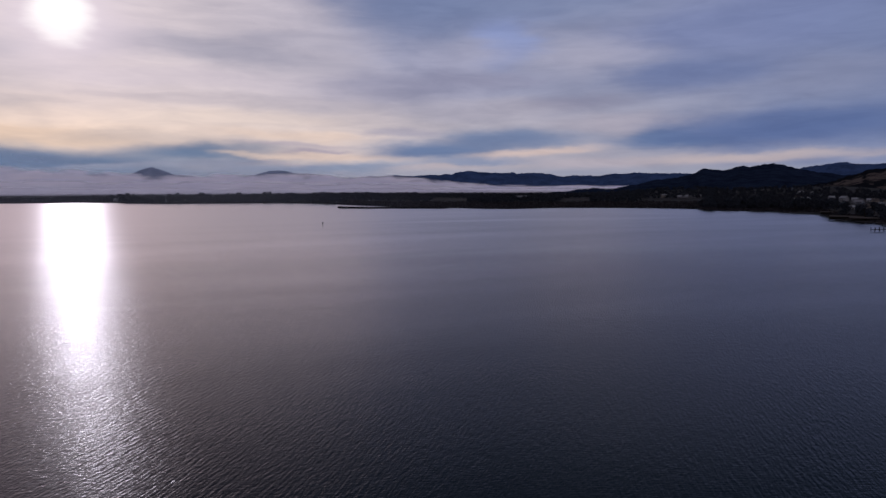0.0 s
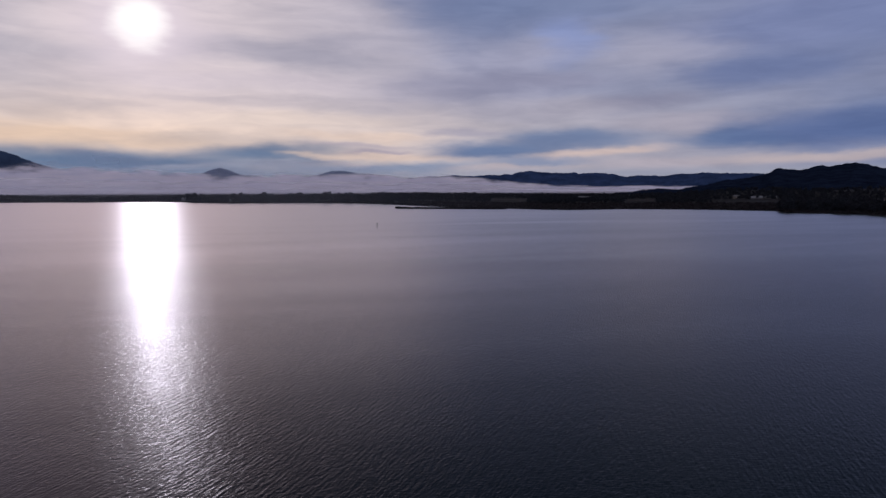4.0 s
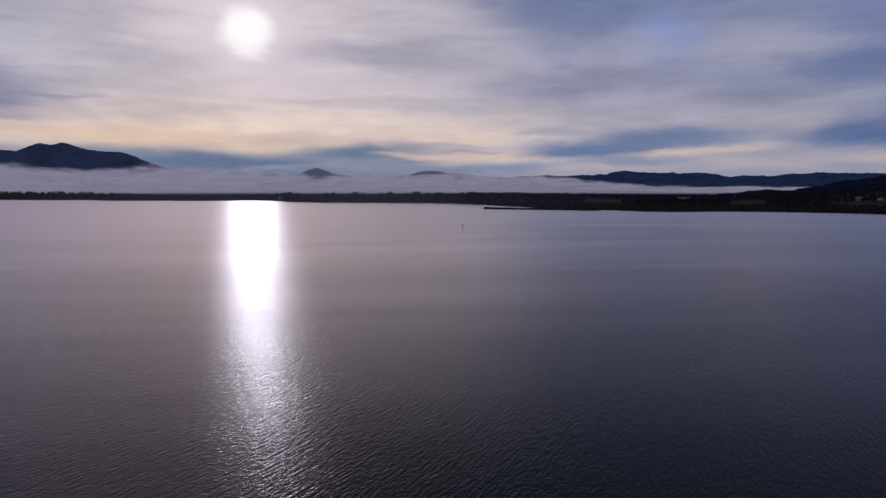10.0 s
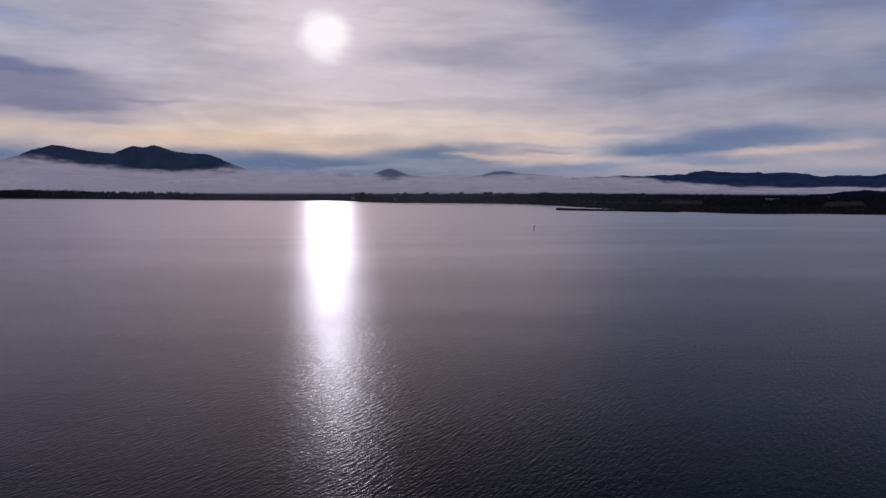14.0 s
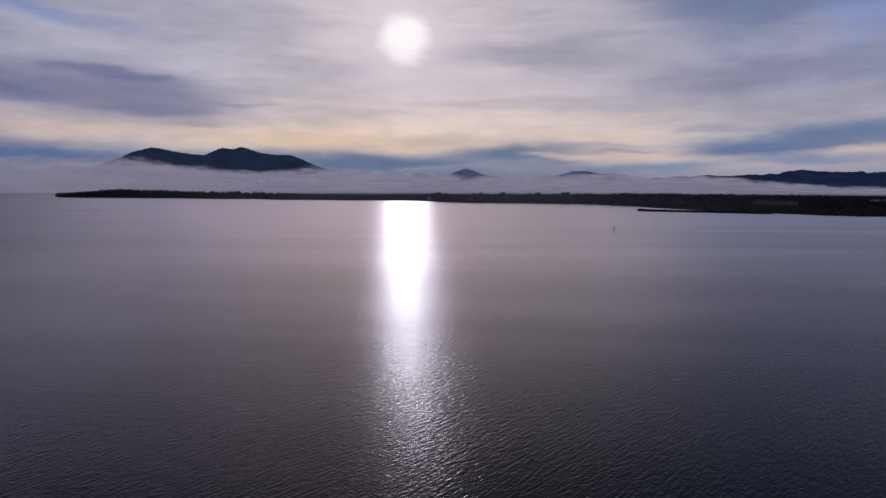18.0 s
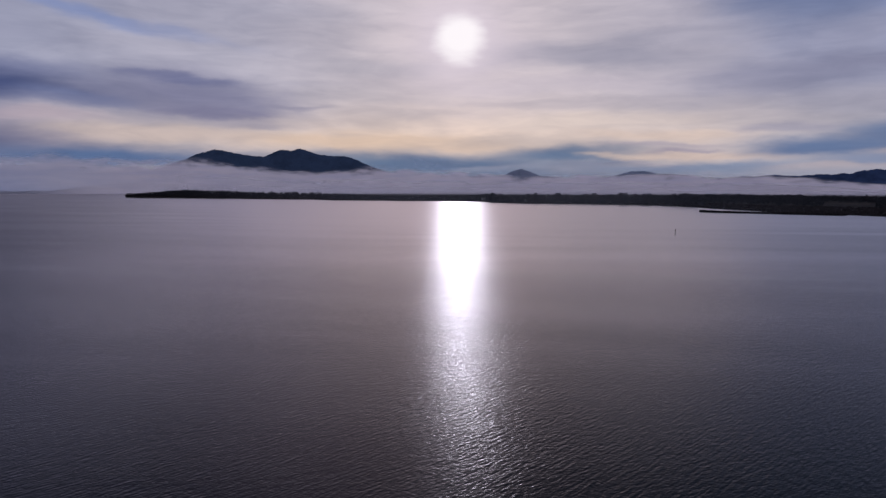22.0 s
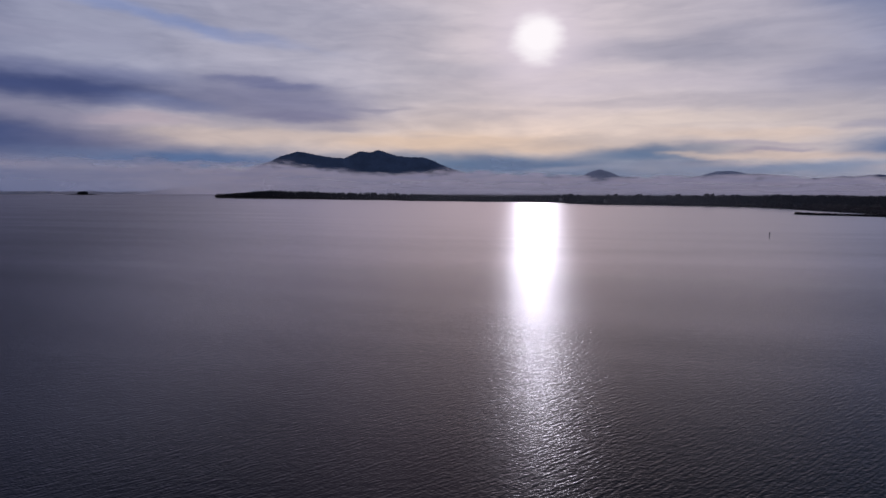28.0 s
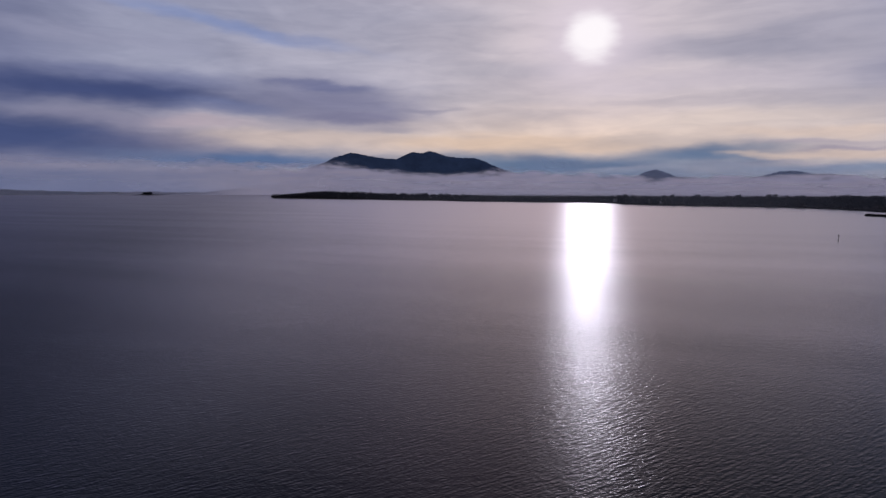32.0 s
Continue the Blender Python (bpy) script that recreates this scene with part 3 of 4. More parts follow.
# density falls to the west to let the darkened sky dim the bank
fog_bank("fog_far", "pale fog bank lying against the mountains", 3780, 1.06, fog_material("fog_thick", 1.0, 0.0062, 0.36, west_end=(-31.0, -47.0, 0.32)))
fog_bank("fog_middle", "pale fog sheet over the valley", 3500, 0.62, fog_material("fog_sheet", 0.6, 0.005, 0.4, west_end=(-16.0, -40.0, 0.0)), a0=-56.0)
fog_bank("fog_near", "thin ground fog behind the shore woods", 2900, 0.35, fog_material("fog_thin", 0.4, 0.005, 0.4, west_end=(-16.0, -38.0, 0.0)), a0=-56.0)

# see-through sheet added to lay haze blue over the far peaks
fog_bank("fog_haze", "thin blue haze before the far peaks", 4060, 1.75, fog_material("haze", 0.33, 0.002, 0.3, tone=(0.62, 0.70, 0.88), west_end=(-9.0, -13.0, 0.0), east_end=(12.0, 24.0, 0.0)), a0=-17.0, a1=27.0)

# thin see-through sheet added before the shore wood to lighten it like haze
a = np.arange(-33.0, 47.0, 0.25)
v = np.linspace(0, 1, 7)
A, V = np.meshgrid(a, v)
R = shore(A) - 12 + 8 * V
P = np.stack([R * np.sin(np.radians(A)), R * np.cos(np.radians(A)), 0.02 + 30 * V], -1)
tagged(mesh_grid("mist", P, fog_material("mist", 0.085, 0.006, 0.25, tone=(0.80, 0.86, 0.96), west_end=(-10.0, -32.0, 0.0), east_end=(5.0, 32.0, 0.0)), uv=np.stack([A * 0.02, V], -1)), "thin blue haze sheet before the shore wood", "mist", kind="structure")

# ---- woods ----


def quads_mesh(name, C, U, V, mat):
    """One mesh of loose quads: centres and two half-axes."""
    P = np.stack([C - U - V, C + U - V, C + U + V, C - U + V], 1).reshape(-1, 3)
    me = bpy.data.meshes.new(name)
    k = np.arange(len(P)).reshape(-1, 4)
    me.from_pydata(P, [], k.tolist())
    me.materials.append(mat)
    return me


rng = np.random.default_rng(7)


def crown_quads(height, spread, blobs, each, leaf):
    """Leaf clumps of a crown over the origin."""
    t = rng.uniform(0.0, 1.0, blobs)
    z = height * (0.32 + 0.62 * t)
    reach = spread * np.sqrt(np.clip(1 - ((t - 0.35) / 0.72) ** 2, 0.06, 1)) * rng.uniform(0.35, 1.0, blobs)
    th = rng.uniform(0, 2 * np.pi, blobs)
    B = np.stack([reach * np.cos(th), reach * np.sin(th), z], -1)
    size = spread * rng.uniform(0.22, 0.45, blobs)
    C = np.repeat(B, each, 0) + rng.normal(0, 1, (blobs * each, 3)) * np.repeat(size, each)[:, None] * (0.55, 0.55, 0.42)
    U = rng.normal(0, 1, C.shape)
    U *= leaf * rng.uniform(0.5, 1.1, (len(C), 1)) / np.linalg.norm(U, axis=1, keepdims=True)
    W = rng.normal(0, 1, C.shape)
    V = np.cross(U, W)
    V *= leaf * rng.uniform(0.4, 0.9, (len(C), 1)) / np.linalg.norm(V, axis=1, keepdims=True)
    return C, U, V


def tube(bm, a, b, r0, r1, sides=6):
    a, b = Vector(a), Vector(b)
    d = (b - a).normalized()
    side = d.orthogonal().normalized()
    other = d.cross(side)
    rings = []
    for p, r in ((a, r0), (b, r1)):
        rings.append([bm.verts.new(p + (side * math.cos(k * 2 * math.pi / sides) + other * math.sin(k * 2 * math.pi / sides)) * r) for k in range(sides)])
    for k in range(sides):
        bm.faces.new((rings[0][k], rings[0][(k + 1) % sides], rings[1][(k + 1) % sides], rings[1][k]))
    bm.faces.new(rings[0][::-1])
    bm.faces.new(rings[1])


def tree(height, spread, label, name="tree"):
    """A shore tree: tapered trunk with limbs, and a crown of leaf clumps."""
    root = tagged(new(name), label, "tree", "trees along the shore")
    bm = bmesh.new()
    bend = Vector((random.uniform(-0.4, 0.4), random.uniform(-0.4, 0.4), height * 0.38))
    tube(bm, (0, 0, -0.6), bend, height * 0.028, height * 0.019)
    tube(bm, bend, (bend.x * 2, bend.y * 2, height * 0.85), height * 0.019, height * 0.005)
    for k in range(6):
        th, up = random.uniform(0, 6.28), random.uniform(0.3, 0.6)
        base = (bend.x * up * 1.6, bend.y * up * 1.6, height * up)
        tube(bm, base, (math.cos(th) * spread * 0.8, math.sin(th) * spread * 0.8, height * (up + 0.22)), height * 0.009, height * 0.002, 5)
    part("trunk", bm, BARK, root)
    ob = new("crown", quads_mesh("crown", *crown_quads(height, spread, 24, 16, 0.62), LEAF))
    ob.parent = root
    return root


def stand(a, r, turn=0.0, sink=0.0):
    x, y, _ = polar(a, r)
    return pose(x, y, float(ground_z(np.array(a), np.array(r))) - sink, 0, 0, turn)


TREE_AZ = [-33, -31.8, -29, -20, -15, -12.5, -8, -4.5, -2.6, 0, 10, 17, 26, 31, 36, 45, 62]
TREE_H = [4, 7, 15, 13, 12, 9, 8, 10, 15, 14, 15.5, 15, 13, 11, 13, 11, 9]
KINDS = [("broad dark shore tree with a ragged crown", 14, 5.2), ("slim dark shore tree standing above the wood", 16, 3.4),
         ("low spreading dark shore tree", 9, 4.6), ("tall uneven dark shore tree", 17, 4.8), ("small bushy dark shore tree", 7, 3.2),
         ("half-bare winter shore tree with open branches", 13, 4.2)]
models = [tree(h, w, lab) for lab, h, w in KINDS]
spots = []
for k in range(290):
    if k < 190:
        a = random.uniform(-31.0, 15.0)
        r = float(shore(a)) + random.uniform(4, 60)
    else:
        a = random.uniform(47.0, 56.2) if k < 264 else random.uniform(56.2, 61.0)
        r = float(shore(a)) + random.uniform(8, 260) * random.uniform(0.2, 1.0)
    spots.append((a, r))
for k, (a, r) in enumerate(spots):
    want = float(np.interp(a, TREE_AZ, TREE_H)) * random.uniform(0.6, 1.45)
    i = min(range(6), key=lambda q: abs(KINDS[q][1] - want) + random.uniform(0, 4))
    if k < 6:
        i, ob = k, models[k]
        ob.matrix_basis = stand(a, r, random.uniform(0, 360))
    else:
        ob = copy_thing(models[i], stand(a, r, random.uniform(0, 360)))
    f = want / KINDS[i][1]
    ob.scale = (f * random.uniform(0.9, 1.25), f * random.uniform(0.9, 1.25), f)


def wood(name, label, n, a0, a1, s0, s1, lift=1.0):
    """Many trees in one mesh, too far to count."""
    a = rng.uniform(a0, a1, n)
    s = s0 + (s1 - s0) * rng.uniform(0, 1, n) ** 1.3
    r = shore(a) + s
    keep = (r < 4300) & ~clearing(a, r)
    a, r = a[keep], r[keep]
    x, y, z = r * np.sin(np.radians(a)), r * np.cos(np.radians(a)), ground_z(a, r)
    parts = [[], [], []]
    for k in range(len(a)):
        h = np.interp(a[k], TREE_AZ, TREE_H) * rng.uniform(0.5, 1.05) * lift
        C, U, V = crown_quads(h, h * rng.uniform(0.26, 0.42), 10, 10, 0.85)
        C[:, 2] *= 0.98
        at = np.array((x[k], y[k], z[k] - 0.3))
        trunk = np.array([[0, 0, h * 0.3]]), np.array([[0.22, 0.0, 0]]), np.array([[0, 0, h * 0.32]])
        for q, v in zip(parts, (np.concatenate([C, trunk[0]]) + at, np.concatenate([U, trunk[1]]), np.concatenate([V, trunk[2]]))):
            q.append(v)
    ob = new(name, quads_mesh(name, *(np.concatenate(q) for q in parts), LEAF))
    return tagged(ob, label, "woodland", kind="stuff")


def clearing(a, r):
    """Meadows and the town stay open."""
    c = (a > 23.6) & (a < 26.8) & (r < 1500)
    c |= (a > 42.0) & (a < 47.2) & (r < 1330)
    c |= (a > 35.2) & (a < 37.8) & (r < 1420)
    c |= (a > 53.0) & (a < 55.9) & (r < 1175) & (r > 1010)
    c |= (a > 55.9) & (r < 1010)
    return c


wood("woodland", "dark bare-branched lowland wood behind the shore", 1500, -32.0, -1.9, 6, 380)
wood("woodland", "dark lowland wood along the lake", 750, -2.2, 15.5, 8, 420)
wood("woodland", "dark wood beyond the marsh", 2300, 13.5, 48, 230, 1050)
wood("woodland", "dark trees among the lakeside houses", 1500, 46.5, 62, 20, 1000, 0.95)


def reeds(name, label, n, a0, a1, s0, s1, tall, base=None):
    a = rng.uniform(a0, a1, n)
    s = s0 + (s1 - s0) * rng.uniform(0, 1, n) ** 1.5
    r = (shore(a) if base is None else np.interp(a, *base)) + s
    x, y = r * np.sin(np.radians(a)), r * np.cos(np.radians(a))
    z = np.maximum(ground_z(a, r), 0.0) if base is None else np.full(n, 0.5)
    h = tall * rng.uniform(0.5, 1.1, n) * (0.75 + 0.35 * lumps(x, y, 40, 5, 2))
    th = rng.uniform(0, np.pi, n)
    w = rng.uniform(0.8, 2.2, n)
    C = np.stack([x, y, z + h / 2 - 0.2], -1)
    U = np.stack([np.cos(th) * w, np.sin(th) * w, rng.normal(0, 0.1, n)], -1)
    V = np.stack([rng.normal(0, 0.25, n), rng.normal(0, 0.25, n), h / 2], -1)
    return tagged(new(name, quads_mesh(name, C, U, V, REED)), label, "reeds", kind="stuff")


reeds("reeds", "dark brown marsh reeds at the water's edge", 9000, 15.5, 48, -4, 260, 3.4)
reeds("reeds", "low dark brush at the water's edge", 9000, -32.8, 15.5, -5, 45, 3.4)
reeds("reeds", "low dark brush below the town", 2500, 47, 62, -3, 60, 2.4)

# the low spit before the bay
SPIT = ([15.0, 16.2, 18.0, 21.0, 25.0], [952.0, 938.0, 932.0, 925.0, 912.0])
a = np.arange(15.0, 25.0, 0.05)
v = np.linspace(-1, 1, 9)
A, V = np.meshgrid(a, v)
half = 3 + 16 * smooth((A - 15.0) / 2.5) + 10 * smooth((A - 18.0) / 3.0)
R = np.interp(A, *SPIT) + V * half * (1 + 0.3 * lumps(A * 60, V * 5, 25, 4, 2))
Z = -0.5 + 1.2 * (1 - V ** 2) * smooth((A - 14.9) / 0.5)
P = np.stack([R * np.sin(np.radians(A)), R * np.cos(np.radians(A)), Z], -1)
tagged(mesh_grid("spit", P, SOIL), "low dark spit of marsh land", "spit", kind="structure")
reeds("reeds", "low dark reeds on the spit", 2600, 15.25, 25.0, -14, 14, 2.3, SPIT)

# ---- islet ----
a = np.arange(0, 361, 15.0)
v = np.linspace(0, 1, 7)
A, V = np.meshgrid(np.radians(a), v)
wob = 1 + 0.18 * lumps(np.cos(A) * 9, np.sin(A) * 9, 4, 8, 2)
P = np.stack([95 * V * np.cos(A) * wob, 22 * V * np.sin(A) * wob, 7.0 * (1 - V) ** 1.3 - 0.3], -1)
isle = tagged(mesh_grid("islet", P[:, ::-1], SOIL), "low dark islet lying in the fog", "islet", kind="structure")
ISLE = polar(-42.9, 3690)
isle.matrix_basis = pose(ISLE.x, ISLE.y, 0, 0, 0, 43)
for k, (u, f) in enumerate(((-13, 1.25), (-6, 1.05), (1, 1.9), (8, 1.3), (14, 2.4))):
    ob = copy_thing(models[(0, 3, 2, 0, 4)[k]], pose(ISLE.x + u * 0.73, ISLE.y + u * 0.68, -1.0, 0, 0, 70 * k))
    tagged(ob, "dark tree standing on the foggy islet", group="trees on the islet")
    ob.scale = (f * 1.5, f * 1.5, f)

# ---- channel marker ----
WOOD = material("weathered_timber", (0.032, 0.029, 0.027), 0.85, 0.35, 3.0, 0.2)
PAINT = material("faded_paint", (0.07, 0.04, 0.038), 0.6, 0.3, 2.0)
IRON = material("galvanised_iron", (0.30, 0.31, 0.33), 0.45, 0.2, 4.0, metal=0.8)


def box(bm, x, y, z, w, d, h):
    """An upright box centred at x, y with its foot at z."""
    bmesh.ops.create_cube(bm, size=1.0, matrix=Matrix.Translation((x, y, z + h / 2)) @ Matrix.Diagonal((w, d, h, 1)))


marker = tagged(new("channel_marker"), "dark timber channel marker pole standing in the lake", "marker")
marker.matrix_basis = pose(117, 475, 0, 0, 0, 14)
bm = bmesh.new()
tube(bm, (0, 0, -2), (0, 0, 3.9), 0.19, 0.16, 10)
part("pile", bm, WOOD, marker)
bm = bmesh.new()
box(bm, 0, -0.21, 3.2, 0.7, 0.05, 0.8)
bmesh.ops.bevel(bm, geom=bm.edges[:], offset=0.015, segments=1)
part("board", bm, PAINT, marker, "weathered day board")
bm = bmesh.new()
tube(bm, (0, 0, 3.9), (0, 0, 4.3), 0.10, 0.10, 8)
part("lamp", bm, IRON, marker, "small unlit lamp")
for z in (0.9, 3.0):
    bm = bmesh.new()
    tube(bm, (0, 0, z), (0, 0, z + 0.12), 0.205, 0.205, 10)
    part("band", bm, IRON, marker, "iron band")

# ---- meadows ----
GRASS = material("pale_winter_grass", (0.040, 0.035, 0.033), 0.95, 0.35, 0.05, 0.1)


def meadow(a0, a1, r0, r1):
    a, r = np.arange(a0, a1, 0.1), np.linspace(r0, r1, 9)
    A, R = np.meshgrid(a, r)
    R = R + 12 * lumps(A * 30, R, 30, 2, 2) * np.sin(np.pi * (R - r0) / (r1 - r0))
    Z = ground_z(A, R) + 0.35
    P = np.stack([R * np.sin(np.radians(A)), R * np.cos(np.radians(A)), Z], -1)
    return tagged(mesh_grid("meadow", P, GRASS), "pale winter grass meadow behind the marsh", "meadow", kind="structure")


meadow(23.8, 26.6, 1390, 1500)
meadow(35.4, 37.6, 1320, 1410)
meadow(41.6, 47.2, 1115, 1165)
meadow(53.2, 55.6, 1060, 1110)

# ---- town ----
WALL_WHITE = material("white_boards", (0.17, 0.17, 0.18), 0.7, 0.12, 0.8)
WALL_TAN = material("tan_boards", (0.20, 0.17, 0.14), 0.75, 0.15, 0.8)
WALL_BLUE = material("grey_blue_boards", (0.16, 0.18, 0.21), 0.75, 0.15, 0.8)
ROOF_GREY = material("grey_shingles", (0.16, 0.16, 0.17), 0.85, 0.25, 0.9)
ROOF_BROWN = material("brown_shingles", (0.06, 0.052, 0.048), 0.85, 0.25, 0.9)
ROOF_METAL = material("pale_metal_roof", (0.20, 0.205, 0.22), 0.45, 0.12, 0.6)
PANE = material("dark_window_glass", (0.02, 0.025, 0.03), 0.08, 0.2, 1.0, shine=0.5)
TRIM = material("white_trim", (0.75, 0.75, 0.73), 0.6, 0.08, 1.0)


def house(a, r, w, d, h, wall_mat, roof_mat, turn, label, rise=None, category="house", windows=True, group="houses of the lakeside town"):
    """A gabled building: walls, two roof slopes, gables, door, windows with frames, chimney."""
    root = tagged(new(category.replace(" ", "_")), label, category, group)
    root.matrix_basis = stand(a, r, turn - a, 0.3)
    rise = rise or d * 0.28
    bm = bmesh.new()
    pts = [(-w / 2, -d / 2), (w / 2, -d / 2), (w / 2, d / 2), (-w / 2, d / 2)]
    low = [bm.verts.new((x, y, 0)) for x, y in pts]
    top = [bm.verts.new((x, y, h)) for x, y in pts]
    ridge = [bm.verts.new((-w / 2, 0, h + rise)), bm.verts.new((w / 2, 0, h + rise))]
    for k in (0, 2):
        bm.faces.new((low[k], low[k + 1], top[k + 1], top[k]))
    bm.faces.new((low[1], low[2], top[2], ridge[1], top[1]))
    bm.faces.new((low[3], low[0], top[0], ridge[0], top[3]))
    part("wall", bm, wall_mat, root)
    slope = math.atan2(rise, d / 2)
    length = math.hypot(rise, d / 2) + 0.6
    for side in (-1, 1):
        bm = bmesh.new()
        bmesh.ops.create_cube(bm, size=1.0, matrix=Matrix.Translation((0, side * (d / 4 + 0.2), h + rise / 2 + 0.02))
                              @ Matrix.Rotation(-side * slope, 4, "X") @ Matrix.Diagonal((w + 0.9, length, 0.18, 1)))
        part("roof", bm, roof_mat, root)
    if not windows:
        for k in range(max(1, int(w // 9))):
            bm = bmesh.new()
            box(bm, -w / 2 + (k + 0.5) * w / max(1, int(w // 9)), -d / 2 - 0.04, 0.2, 3.2, 0.08, min(3.0, h - 0.5))
            part("door", bm, ROOF_GREY, root, "wide dark shed door")
        return root
    bm = bmesh.new()
    box(bm, w * 0.1, -d / 2 - 0.04, 0.25, 1.0, 0.08, 2.05)
    part("door", bm, ROOF_BROWN, root, "brown front door")
    for storey in range(max(1, int(h // 2.6))):
        for u in (-0.34, -0.12, 0.34):
            z = 1.1 + storey * 2.7
            bm = bmesh.new()
            for dx, dz, ww, hh in ((0, -0.1, 1.5, 0.1), (0, 1.2, 1.5, 0.1), (-0.7, 0, 0.1, 1.2), (0.7, 0, 0.1, 1.2)):
                box(bm, u * w + dx, -d / 2 - 0.05, z + dz, ww, 0.1, hh)
            win = part("window", bm, TRIM, root, "white-framed window")
            bm = bmesh.new()
            box(bm, u * w, -d / 2 - 0.02, z, 1.3, 0.04, 1.2)
            part("pane", bm, PANE, win)
    bm = bmesh.new()
    box(bm, -w * 0.28, d * 0.12, h + rise * 0.4, 0.8, 0.8, rise * 0.6 + 1.1)
    part("chimney", bm, ROOF_BROWN, root, "brick chimney")
    return root


SHED = "farm buildings"
house(0.55, 1425, 34, 12, 5.0, WALL_WHITE, ROOF_METAL, 4, "long pale-roofed barn at the wood's edge", category="barn", windows=False, group=SHED)
house(-2.6, 1540, 14, 9, 6.0, WALL_WHITE, ROOF_METAL, -8, "small pale shed among the shore trees", category="shed", windows=False, group=SHED)
house(31.8, 1330, 24, 12, 5.5, WALL_WHITE, ROOF_METAL, 6, "pale metal-roofed barn beyond the marsh", category="barn", windows=False, group=SHED)
for k, (a, w) in enumerate(((45.4, 20), (46.2, 26), (47.0, 18))):
    house(a, 1370 + 15 * k, w, 9, 2.9, WALL_WHITE, ROOF_METAL, 3 * k - 3, "long white shed at the meadow's edge", category="shed", windows=False, group=SHED)
house(43.9, 1400, 10, 8, 4.5, WALL_TAN, ROOF_GREY, 10, "small tan farmhouse beside the meadow", group="houses behind the marsh")
TOWN = [(53.5, 1150, 17, 0, 2), (53.95, 1162, 15, 1, -3), (54.4, 1150, 18, 0, 4), (54.9, 1168, 14, 2, 5), (55.35, 1150, 16, 0, -4), (54.1, 1480, 16, 0, 8), (55.0, 1490, 17, 0, -3), (56.2, 1035, 12, 0, 4), (56.5, 930, 14, 2, 12), (50.8, 1240, 15, 0, 3), (50.1, 1255, 12, 1, -8)]
TOWN2 = [(57.0, 1000, 15, 0, -8), (57.3, 1080, 14, 1, 6), (57.7, 955, 12, 0, 0), (58.0, 925, 16, 2, -5), (58.3, 1230, 13, 0, 10), (58.7, 980, 16, 0, 3), (59.0, 925, 13, 1, 2), (59.4, 880, 15, 0, -10), (59.8, 905, 14, 1, 7), (60.2, 850, 13, 2, 0), (60.6, 800, 15, 0, 4), (57.5, 820, 11, 0, 5), (58.6, 800, 12, 1, -6), (59.5, 770, 12, 0, 9)]
LOOKS = [(WALL_WHITE, ROOF_METAL, "white lakeside house with a pale metal roof"), (WALL_TAN, ROOF_BROWN, "tan lakeside house with a brown shingle roof"), (WALL_BLUE, ROOF_GREY, "grey-blue lakeside house with a grey roof")]
for k, (a, r, w, look_no, turn) in enumerate(TOWN + TOWN2):
    wall_mat, roof_mat, lab = LOOKS[look_no]
    house(a, r, w * 0.54, 6.0 + k % 3, 2.5 + 1.7 * (k % 2), wall_mat, roof_mat, turn * 4, lab)

# ---- docks ----
PLANK = material("grey_dock_boards", (0.07, 0.07, 0.072), 0.8, 0.3, 2.0, 0.1)


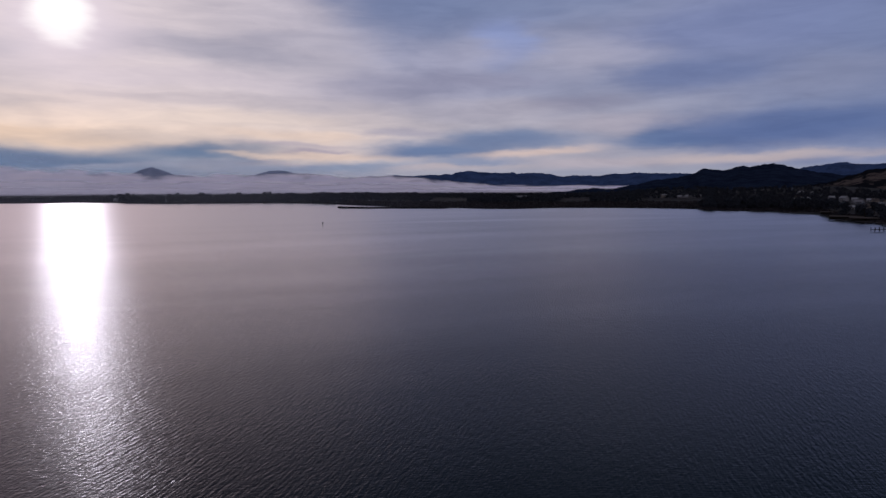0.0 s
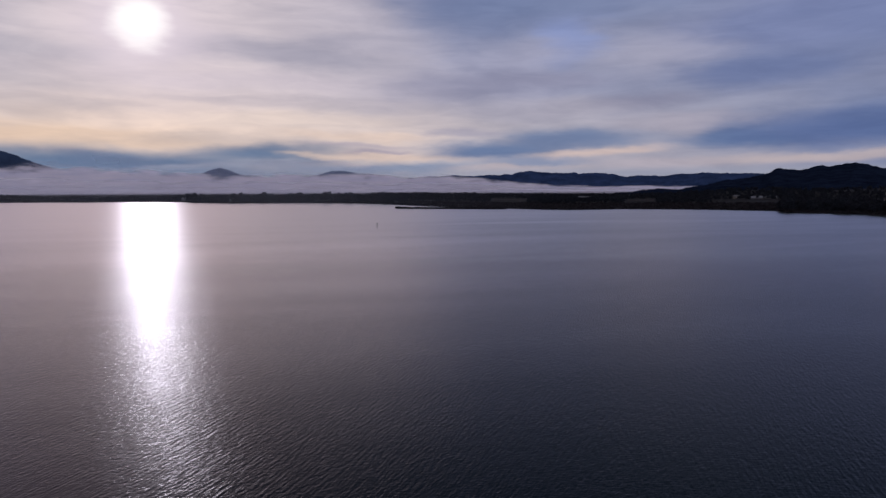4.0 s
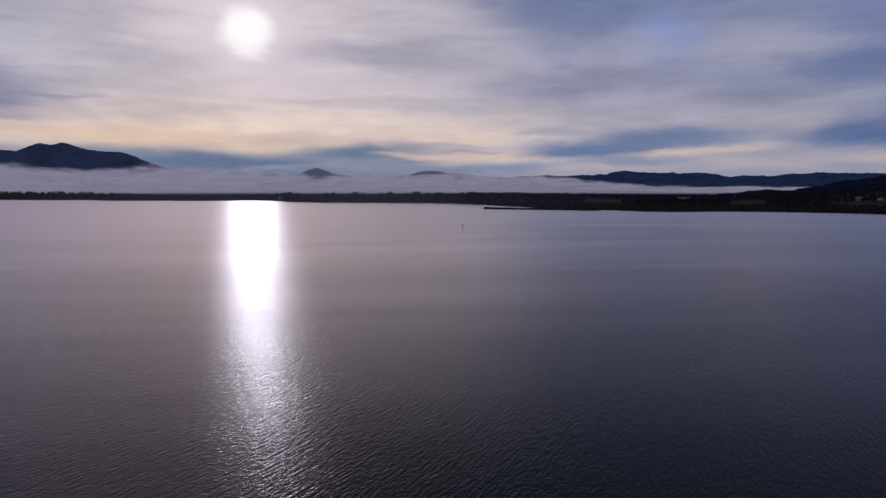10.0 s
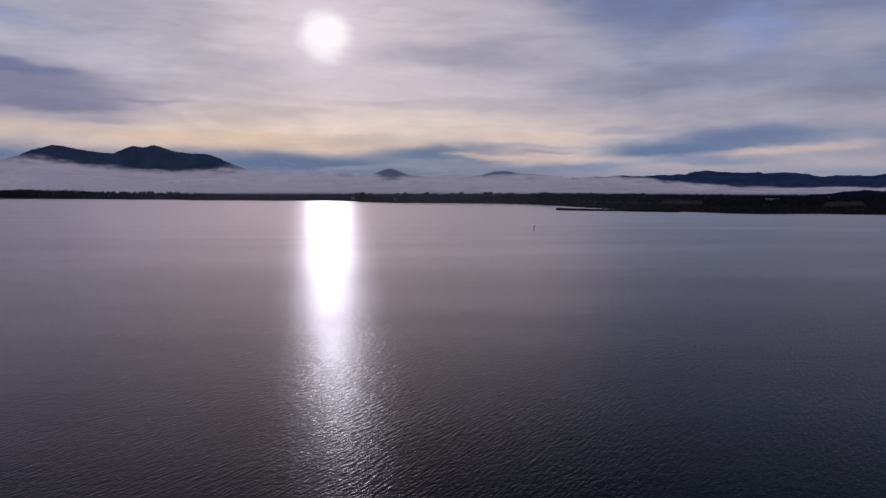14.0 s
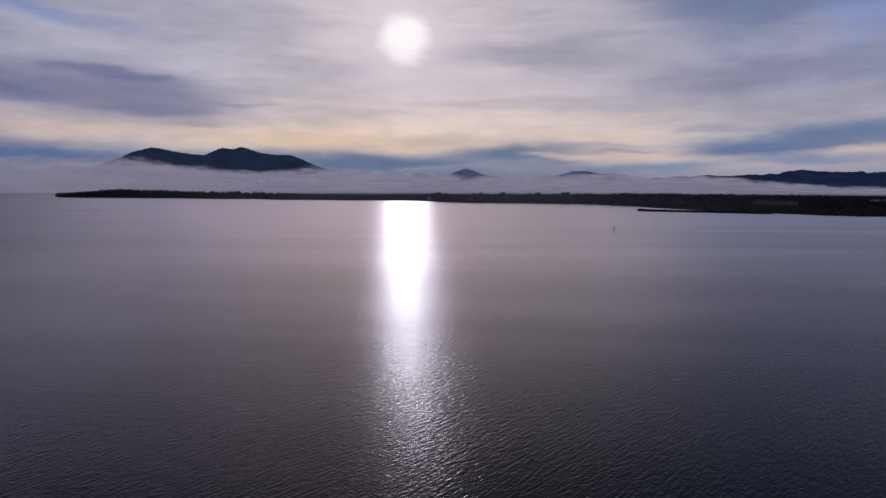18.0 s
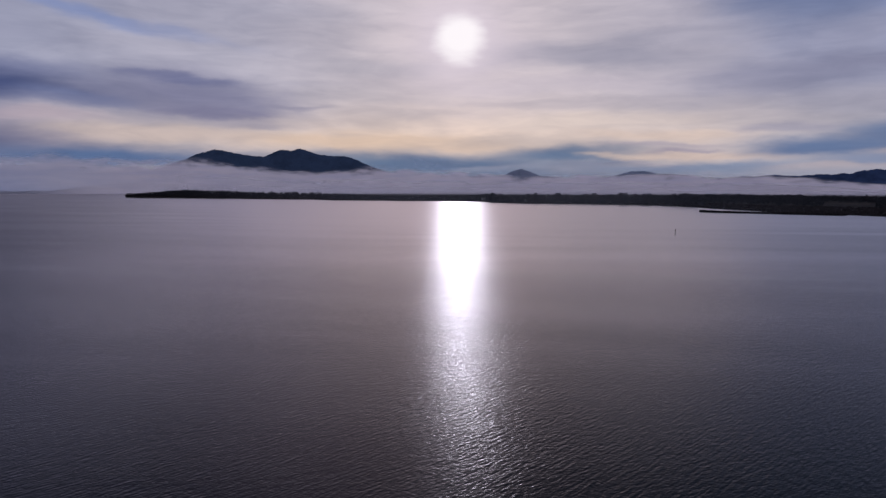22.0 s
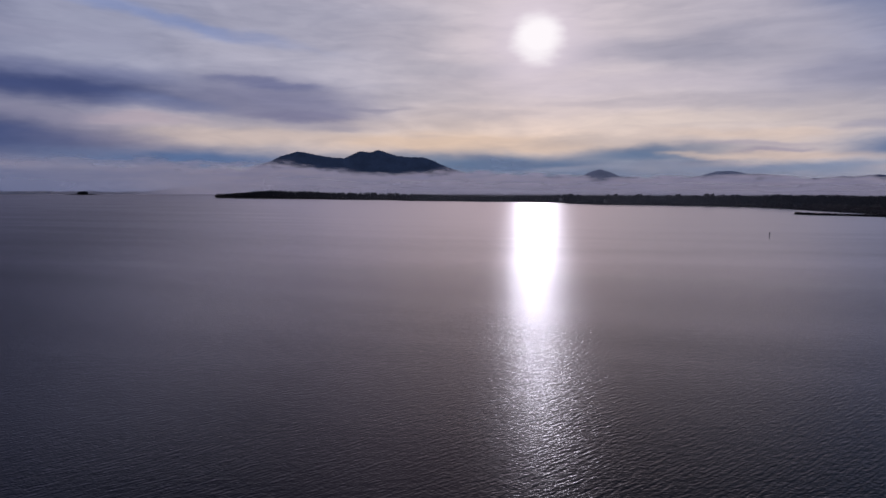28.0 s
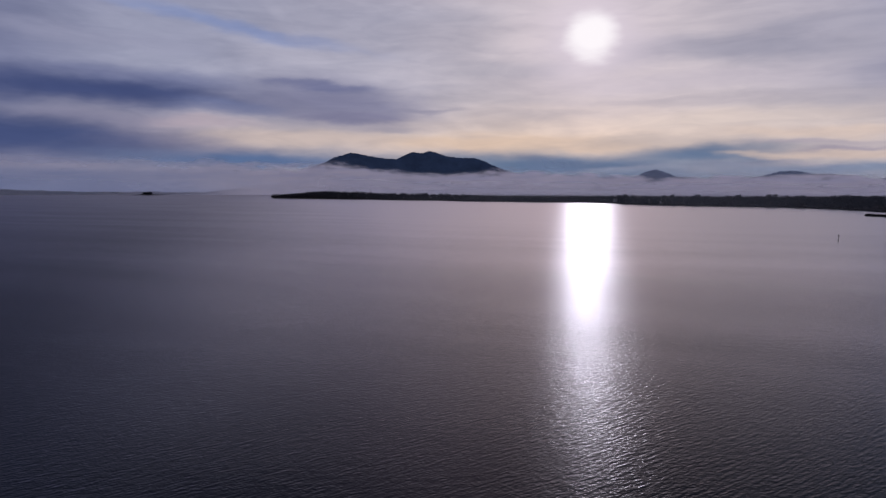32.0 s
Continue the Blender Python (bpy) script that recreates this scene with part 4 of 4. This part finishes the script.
def pier(x0, y0, x1, y1, width, top, label, rail=False, step=4.0):
    """A timber pier from one plan point to another: planks on beams and pairs of piles."""
    root = tagged(new("pier"), label, "pier", "piers of the town")
    run = math.hypot(x1 - x0, y1 - y0)
    root.matrix_basis = pose(x0, y0, 0, 0, 0, math.degrees(math.atan2(y1 - y0, x1 - x0)))
    bm = bmesh.new()
    box(bm, 0.45, 0, 0, 0.88, width, 0.07)
    first = part("plank", bm, PLANK, root)
    first.location.z = top
    for k in range(1, int(run / 0.95)):
        ob = new("plank", first.data)
        ob.parent, ob.location = root, (k * 0.95, random.uniform(-0.05, 0.05), top + random.uniform(-0.015, 0.015))
    for side in (-1, 1):
        bm = bmesh.new()
        box(bm, run / 2, side * width * 0.38, top - 0.3, run, 0.16, 0.26)
        part("beam", bm, WOOD, root)
    k = 0.5
    pile = None
    while k < run:
        for side in (-1, 1):
            if pile is None:
                bm = bmesh.new()
                tube(bm, (0, 0, -2.5), (0, 0, top + 1.3), 0.2, 0.18, 8)
                pile = part("pile", bm, WOOD, root).data
                root.children[-1].location = (k, side * width * 0.5, 0)
            else:
                ob = new("pile", pile)
                ob.parent, ob.location = root, (k, side * (width * 0.5 + 0.05), random.uniform(-0.3, 0.3))
        k += step
    return root


pier(*polar(61.6, 520).xy, *polar(58.9, 497).xy, 3.0, 1.5, "weathered timber pier on round piles", step=3.2)
pier(*polar(59.8, 592).xy, *polar(56.7, 628).xy, 3.5, 1.2, "long weathered pier before the town", step=4.0)
pier(*polar(57.0, 720).xy, *polar(56.0, 690).xy, 2.5, 1.2, "short weathered landing stage", step=3.0)
pier(*polar(60.3, 600).xy, *polar(59.6, 566).xy, 2.6, 1.3, "narrow timber landing stage beside the houses", step=3.5)


def boathouse(a, r, w, d, turn, label):
    root = tagged(new("boathouse"), label, "boathouse", "boathouses along the docks")
    x, y, _ = polar(a, r)
    root.matrix_basis = pose(x, y, 0, 0, 0, turn - a)
    for u in range(int(w // 4) + 1):
        for v in (-0.5, 0.5):
            bm = bmesh.new()
            tube(bm, (-w / 2 + u * 4, v * d, -2.5), (-w / 2 + u * 4, v * d, 3.6), 0.16, 0.14, 7)
            part("post", bm, WOOD, root)
    for side in (-1, 1):
        bm = bmesh.new()
        bmesh.ops.create_cube(bm, size=1.0, matrix=Matrix.Translation((0, side * d / 4, 4.0)) @ Matrix.Rotation(-side * 0.18, 4, "X") @ Matrix.Diagonal((w + 0.8, d / 2 + 0.5, 0.15, 1)))
        part("roof", bm, ROOF_BROWN, root)
    bm = bmesh.new()
    box(bm, 0, d / 2 - 0.1, 0.8, w, 0.1, 2.7)
    part("wall", bm, WOOD, root)
    bm = bmesh.new()
    box(bm, 0, d * 0.3, 0.7, w, d * 0.35, 0.12)
    part("deck", bm, PLANK, root)
    return root


boathouse(57.2, 645, 24, 8, 6, "dark open boathouse on posts over the water")
boathouse(58.4, 620, 20, 8, -4, "dark low boathouse on posts at the dock")
boathouse(56.0, 745, 12, 7, 0, "small dark boat shelter on posts")
